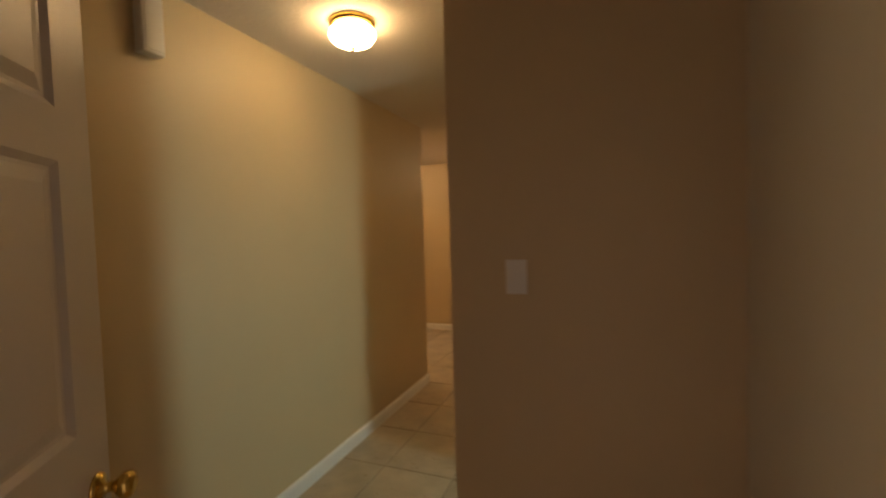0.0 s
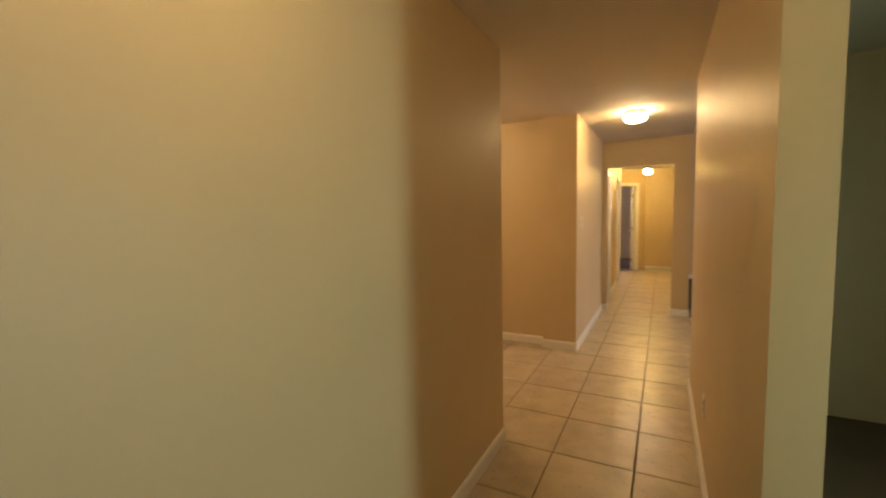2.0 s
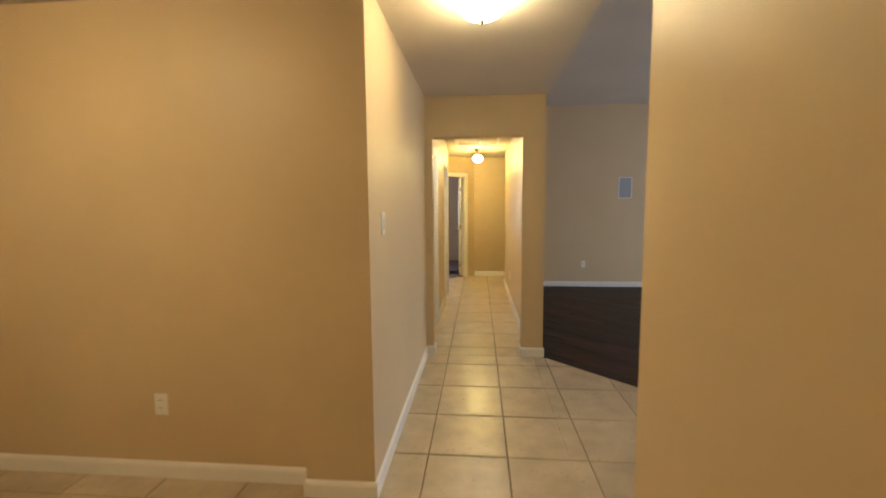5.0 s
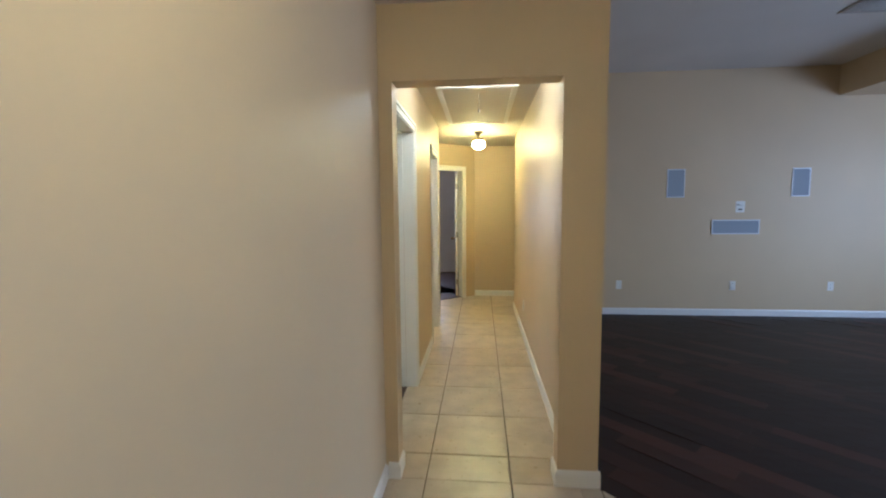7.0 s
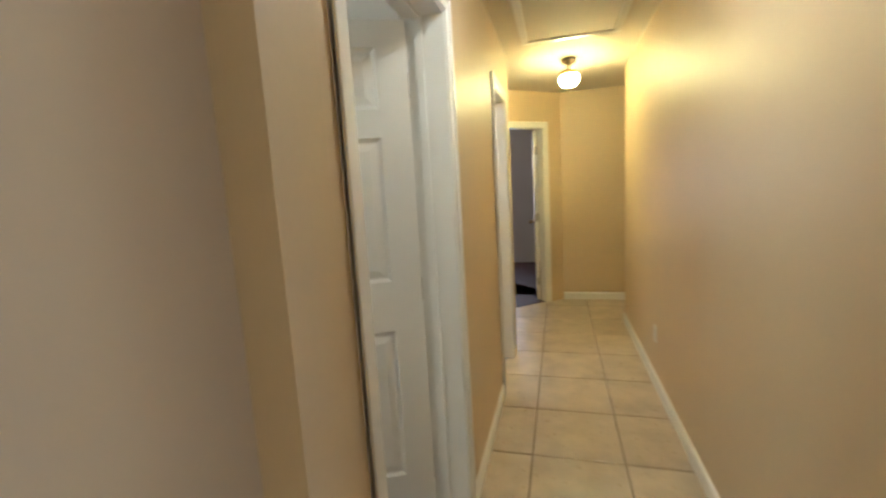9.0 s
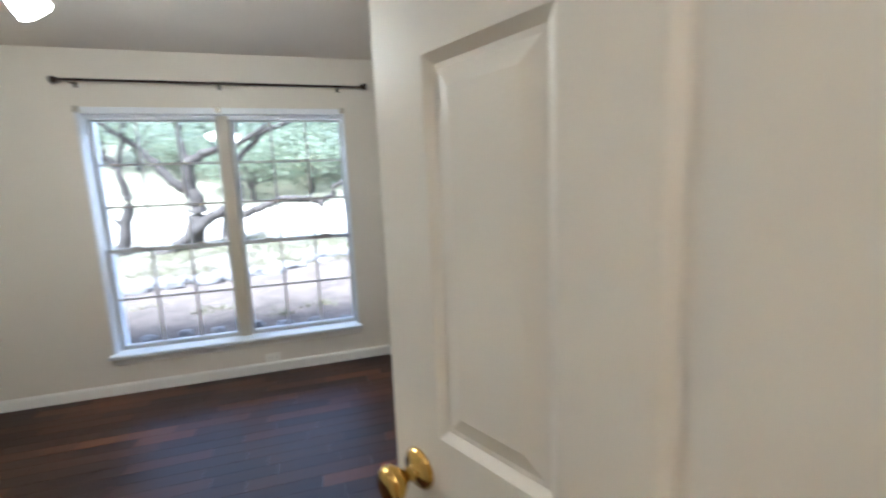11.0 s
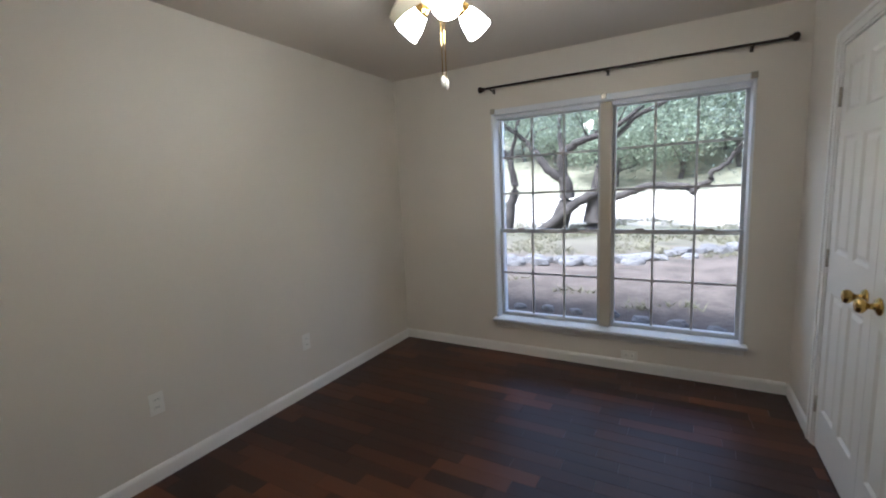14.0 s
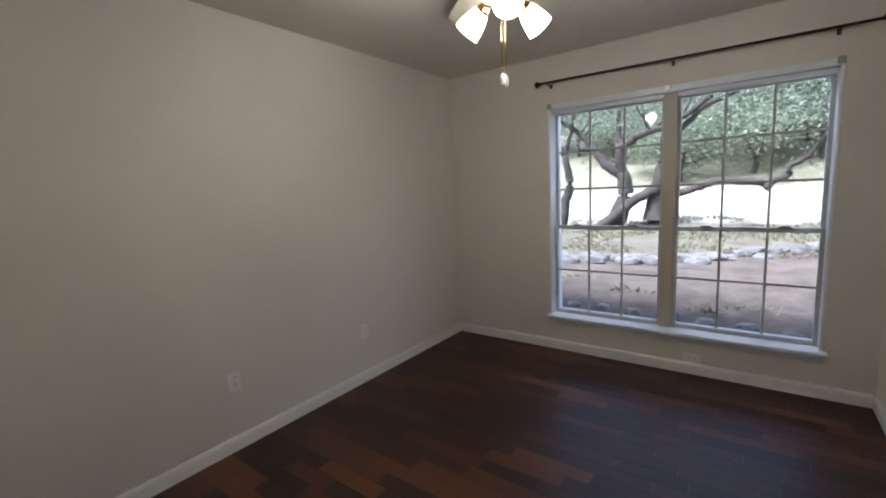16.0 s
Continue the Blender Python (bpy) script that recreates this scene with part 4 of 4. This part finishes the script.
oak(-12.6, 2.5, [
    ([(0, 0, 0), (0.0, 0.31, 0.80), (0.0, 0.34, 1.36), (0.0, 0.24, 1.60)], 0.27, 0.155),
    ([(0.0, 0.26, 1.55), (0.1, -0.15, 1.86), (0.0, -0.47, 2.30), (-0.1, -0.9, 2.75), (0.1, -1.5, 3.3)], 0.14, 0.05),
    ([(0.0, 0.27, 1.55), (0.1, 0.24, 2.18), (0.1, 0.53, 2.45), (0.2, 0.90, 2.59), (0.2, 1.5, 2.75), (0.1, 2.3, 3.3)], 0.16, 0.05),
    ([(0.0, 0.26, 2.2), (-0.2, 0.1, 2.9), (-0.1, 0.2, 3.8), (0.2, 0.2, 4.5)], 0.08, 0.03),
    ([(0.3, -0.66, -0.05), (0.4, -0.08, 0.26), (0.3, 0.54, 0.80), (0.2, 0.91, 1.02), (0.0, 1.27, 1.21)], 0.15, 0.12)], 11, "crooked dark oak with forked limbs in the yard", 34, bare=(0, 4))
oak(-12.6, 1.03, [
    ([(0, 0, 0), (0.0, 0.14, 0.78), (0.0, 0.27, 1.45), (0.0, 0.16, 2.24)], 0.18, 0.085),
    ([(0.0, 0.16, 2.2), (0.1, -0.3, 2.8), (0.2, -1.0, 3.4), (0.1, -1.8, 4.0)], 0.08, 0.03),
    ([(0.0, 0.18, 0.7), (0.1, -0.05, 1.0), (0.1, -0.3, 1.15)], 0.05, 0.03),
    ([(0.0, 0.16, 2.2), (0.1, 0.4, 3.0), (0.1, 0.6, 3.8)], 0.07, 0.03)], 12, "slim dark oak leaning in the yard", 34, bare=(0, 2))
oak(-12.7, 3.57, [
    ([(0, 0, 0), (0.0, 0.06, 0.75), (0.0, 0.17, 1.35), (0.0, 0.22, 1.8)], 0.30, 0.17),
    ([(0.0, 0.1, 0.72), (0.0, 0.50, 0.88), (0.1, 0.95, 1.05), (0.1, 1.40, 1.20), (0.1, 1.88, 1.18), (0.1, 2.22, 1.13), (0.1, 2.42, 0.98)], 0.10, 0.09),
    ([(0.1, 2.30, 1.10), (0.1, 2.70, 1.22), (0.1, 2.76, 1.46), (0.1, 3.04, 1.64), (0.1, 3.18, 1.88), (0.1, 3.38, 2.12), (0.0, 3.9, 2.7)], 0.075, 0.03),
    ([(0.0, 0.2, 1.75), (-0.2, 0.2, 2.6), (0.0, 0.4, 3.5), (0.2, 0.5, 4.4)], 0.12, 0.04),
    ([(0.0, 0.2, 2.1), (0.2, 1.0, 2.9), (0.3, 2.1, 3.4), (0.2, 3.1, 3.9)], 0.08, 0.03)], 13, "oak with one long low limb reaching over the yard", 34, bare=(0, 1))
oak(-14.5, 8.6, [
    ([(0, 0, 0), (0.2, 0.2, 0.9), (0.1, 0.1, 1.9), (0.0, 0.4, 2.7)], 0.22, 0.13),
    ([(0.0, 0.4, 2.6), (0.3, 1.2, 3.3), (0.4, 2.3, 3.9)], 0.11, 0.04),
    ([(0.0, 0.3, 2.4), (0.4, -0.7, 3.1), (0.6, -1.9, 3.7), (0.7, -3.0, 4.2)], 0.11, 0.03),
    ([(0.0, 0.4, 2.7), (-0.2, 0.4, 3.7), (0.1, 0.3, 4.8)], 0.10, 0.03)], 14, "broad dark oak by the drive", 28)
oak(-13.0, 12.6, [
    ([(0, 0, 0), (0.1, -0.3, 0.9), (0.2, -0.2, 1.8), (0.1, -0.4, 2.6)], 0.20, 0.12),
    ([(0.1, -0.4, 2.5), (0.4, -1.3, 3.1), (0.6, -2.5, 3.4)], 0.11, 0.04),
    ([(0.1, -0.4, 2.5), (0.0, 0.5, 3.3), (0.2, 1.3, 4.2)], 0.10, 0.03)], 15, "crooked dark oak at the yard's edge", 28)
r = random.Random(5)
scrub = []
for seed in (31, 32, 33):
    limbs = [([(0, 0, 0), (0.1, 0.1, 1.0), (0.0, 0.2, 2.2)], 0.14, 0.08)]
    q = random.Random(seed)
    for k in range(5):
        a = 2 * math.pi * (k + q.random()) / 5
        c, s = math.cos(a), math.sin(a)
        limbs.append(([(0, 0.1, q.uniform(0.6, 1.8)), (c * 0.9, s * 0.9, q.uniform(1.6, 2.8)), (c * 2.0, s * 2.0, q.uniform(2.2, 4.2))], 0.07, 0.02))
    scrub.append(oak(-30, -6 + 6 * (seed - 31), limbs, seed, "pale green scrub oak on the hillside", 34, 0.62, 9, 1.6, SCRUB, 0.10))
spots = [(-26, -9), (-25.5, 3.4), (-27, 9.5), (-26, 15), (-26, 21), (-33, -14), (-35, 2), (-34, 8.6), (-36, 14), (-33, 19), (-40, -8), (-43, 5), (-42, 11), (-40, 24), (-28, -3.5), (-31, 27),
         (-22.4, 2.9), (-23.2, 5.6), (-22.6, 11.0), (-24.5, 8.0), (-26.5, -1), (-27, 1.2), (-26, 5.8), (-27.5, 7.6), (-30, -1.5), (-31, 4.5), (-30.5, 1.0), (-32, 6.8)]
for k, (sx, sy) in enumerate(spots):
    c = copy_thing(scrub[k % 3], pose(sx, sy, ground_z(sx, sy) - 0.1, 0, 0, 67 * k) @ Matrix.Diagonal((0.9, 0.9, 0.62 + 0.1 * (k % 4), 1)))


def stone(seed, big):
    q = random.Random(seed)
    bm = bmesh.new()
    bmesh.ops.create_icosphere(bm, subdivisions=3, radius=1.0)
    off = Vector((seed * 3.7, 0, 0))
    for vt in bm.verts:
        n = noise.noise(vt.co * 1.1 + off) * 0.45 + noise.noise(vt.co * 3.1 + off) * 0.14
        vt.co *= 1 + n
        vt.co.z = max(min(vt.co.z, 0.75), -0.6) * 0.85
    bmesh.ops.scale(bm, vec=(big * q.uniform(0.7, 1.0), big * q.uniform(1.0, 1.5), big), verts=bm.verts)
    return mesh_of("stone", bm, ROCK)


shapes = [stone(k, 0.12) for k in range(6)]
for k in range(104):
    y = -3.0 + 0.165 * k + r.uniform(-0.1, 0.1)
    x = -8.0 - 0.45 * min(max(y - 2.6, 0.0), 3.8) + 0.12 * math.sin(y * 1.7) + r.uniform(-0.12, 0.12) + (0.22 if k % 3 == 0 else 0)
    o = tagged(new("edging_stone", shapes[k % 6]), "rough limestone block toned down for shade, edging the yard", "stone", "stone edging")
    g = r.uniform(0.7, 1.25)
    o.matrix_world = pose(x, y, ground_z(x, y) + 0.06 * g, 0, 0, r.uniform(-25, 25)) @ Matrix.Diagonal((g, g * 1.1, g, 1))
for k in range(9):
    y = 3.9 + 0.36 * k
    x = -5.52 + 0.03 * k + r.uniform(-0.05, 0.05)
    o = tagged(new("edging_stone", shapes[(k + 2) % 6]), "small limestone block toned down for shade, below the window", "stone", "stones below the window")
    g = r.uniform(0.45, 0.7)
    o.matrix_world = pose(x, y, ground_z(x, y) + 0.04 * g, 0, 0, r.uniform(-30, 30)) @ Matrix.Diagonal((g, g, g, 1))

q = np.random.default_rng(8)
pts = []
while len(pts) < 9000:
    gx, gy = q.uniform(-14.0, -9.2), q.uniform(-6, 19)
    if noise.noise(Vector((gx * 0.9, gy * 0.9, 5))) > -0.12:
        pts.append((gx, gy))
for wx, wy, n in ((-6.4, 4.35, 22), (-5.9, 5.25, 16), (-6.1, 5.75, 14), (-6.9, 3.4, 12)):
    pts += [(wx + q.normal(0, 0.10), wy + q.normal(0, 0.12)) for _ in range(n)]
verts, faces = [], []
for gx, gy in pts:
    z = ground_z(gx, gy) - 0.01
    for _ in range(4):
        a, h, w = q.uniform(0, 6.28), q.uniform(0.03, 0.12), q.uniform(0.006, 0.014)
        dx, dy = math.cos(a), math.sin(a)
        lx, ly = q.normal(0, 0.07), q.normal(0, 0.07)
        k = len(verts)
        verts += [(gx - dx * w, gy - dy * w, z), (gx + dx * w, gy + dy * w, z), (gx + lx, gy + ly, z + h)]
        faces.append((k, k + 1, k + 2))
me = bpy.data.meshes.new("grass")
me.from_pydata(verts, [], faces)
me.materials.append(GRASS)
tagged(new("grass", me), "tufts of dry green grass on the slope", "grass", kind="stuff")

# ---- floors, piece by piece ----
floor_hall = bpy.data.objects["floor_base"]
PX, PY, OX, OY = 0.456, 0.4775, 0.214, 6.303
GAP = 0.0032
tiles = {}


def tile_mesh(w, d):
    key = (round(w, 3), round(d, 3))
    if key not in tiles:
        bm = bmesh.new()
        e = 0.004
        low = [bm.verts.new((x, y, -0.012)) for x, y in ((-w / 2, -d / 2), (w / 2, -d / 2), (w / 2, d / 2), (-w / 2, d / 2))]
        mid = [bm.verts.new((v.co.x, v.co.y, -0.0028)) for v in low]
        top = [bm.verts.new((v.co.x - math.copysign(e, v.co.x), v.co.y - math.copysign(e, v.co.y), 0)) for v in low]
        for a, b in ((low, mid), (mid, top)):
            for k in range(4):
                bm.faces.new((a[k], a[(k + 1) % 4], b[(k + 1) % 4], b[k]))
        bm.faces.new(top)
        tiles[key] = mesh_of("tile", bm, TILE)
    return tiles[key]


def lay_tiles(x0, x1, y0, y1):
    i0, i1 = math.floor((x0 - OX) / PX), math.ceil((x1 - OX) / PX)
    j0, j1 = math.floor((y0 - OY) / PY), math.ceil((y1 - OY) / PY)
    for i in range(i0, i1):
        for j in range(j0, j1):
            a, b = max(OX + i * PX + GAP, x0), min(OX + (i + 1) * PX - GAP, x1)
            c, d = max(OY + j * PY + GAP, y0), min(OY + (j + 1) * PY - GAP, y1)
            if b - a < 0.02 or d - c < 0.02:
                continue
            t = new("tile", tile_mesh(b - a, d - c))
            t.location = ((a + b) / 2, (c + d) / 2, 0)
            t.parent = floor_hall


lay_tiles(-0.10, 1.02, -2.80, 5.108)
lay_tiles(-0.09, 1.010, 5.108, 9.97)
lay_tiles(1.010, 1.70, 9.10, 9.95)
lay_tiles(-2.29, -0.10, 1.05, 3.13)
lay_tiles(1.02, 1.905, -2.80, -1.206)
lay_tiles(1.02, 2.6, 2.446, 5.108)
lay_tiles(-1.28, -0.09, 8.36, 9.60)

# bedroom strips run along the window wall
bed_floor = slab("floor_bedroom", -3.71, -0.092, 3.345, 6.475, -0.006, -0.002, BEDWOOD, "dark reddish wood strip floor of the bedroom")
strips = {}
rng = random.Random(4)
x = -3.71
while x < -0.10:
    w = 0.092
    xe = min(x + w, -0.092)
    y = 3.345 - rng.uniform(0, 0.6)
    while y < 6.355:
        n = rng.choice((0.32, 0.42, 0.52, 0.62))
        a, b = max(y, 3.345), min(y + n, 6.355)
        if b - a > 0.03:
            key = (round(xe - x, 3), round(b - a, 3))
            if key not in strips:
                bm = bmesh.new()
                hw, hd, e = key[0] / 2 - 0.0004, key[1] / 2 - 0.0003, 0.0006
                low = [bm.verts.new((p, q, -0.004)) for p, q in ((-hw, -hd), (hw, -hd), (hw, hd), (-hw, hd))]
                mid = [bm.verts.new((v.co.x, v.co.y, 0.003)) for v in low]
                top = [bm.verts.new((v.co.x - math.copysign(e, v.co.x), v.co.y - math.copysign(e, v.co.y), 0.004)) for v in low]
                for r0, r1 in ((low, mid), (mid, top)):
                    for k in range(4):
                        bm.faces.new((r0[k], r0[(k + 1) % 4], r1[(k + 1) % 4], r1[k]))
                bm.faces.new(top)
                strips[key] = mesh_of("floor_strip", bm, BEDWOOD)
            s = new("floor_strip", strips[key])
            s.location = ((x + xe) / 2, (a + b) / 2, 0)
            s.parent = bed_floor
        y += n
    x += w

# living room planks on the skew, over a sheet cut at the tile's slanting edge
bm = bmesh.new()
outline = [(1.115, 5.10), (2.60, 3.615), (7.40, 3.615), (7.40, 8.79), (1.115, 8.79)]
top = [bm.verts.new((px, py, 0.001)) for px, py in outline]
low = [bm.verts.new((px, py, -0.006)) for px, py in outline]
bm.faces.new(top)
for k in range(5):
    bm.faces.new((top[k], low[k], low[(k + 1) % 5], top[(k + 1) % 5]))
liv_floor = piece("floor_living", bm, LIVWOOD, "dark wood plank floor of the living room", "floor", "structure")
bm = bmesh.new()
u, v = Vector((1, -1, 0)).normalized(), Vector((1, 1, 0)).normalized()
origin = Vector((1.115, 5.10, 0))
s = 0.0
while s < 7.0:
    a = -6.5 + rng.uniform(0, 0.5)
    while a < 6.5:
        n = rng.uniform(0.5, 1.1)
        corners = [origin + v * (s + p) + u * q for p, q in ((0.0005, a), (0.119, a), (0.119, a + n - 0.001), (0.0005, a + n - 0.001))]
        if all(1.12 < c.x < 7.39 and 3.625 < c.y < 8.785 for c in corners):
            up = [bm.verts.new((c.x, c.y, 0.004)) for c in corners]
            dn = [bm.verts.new((c.x, c.y, 0.0012)) for c in corners]
            bm.faces.new(up)
            for k in range(4):
                bm.faces.new((up[k], dn[k], dn[(k + 1) % 4], up[(k + 1) % 4]))
        a += n
    s += 0.12
planks = part("planks", bm, LIVWOOD, liv_floor)
tagged(planks, kind="stuff")
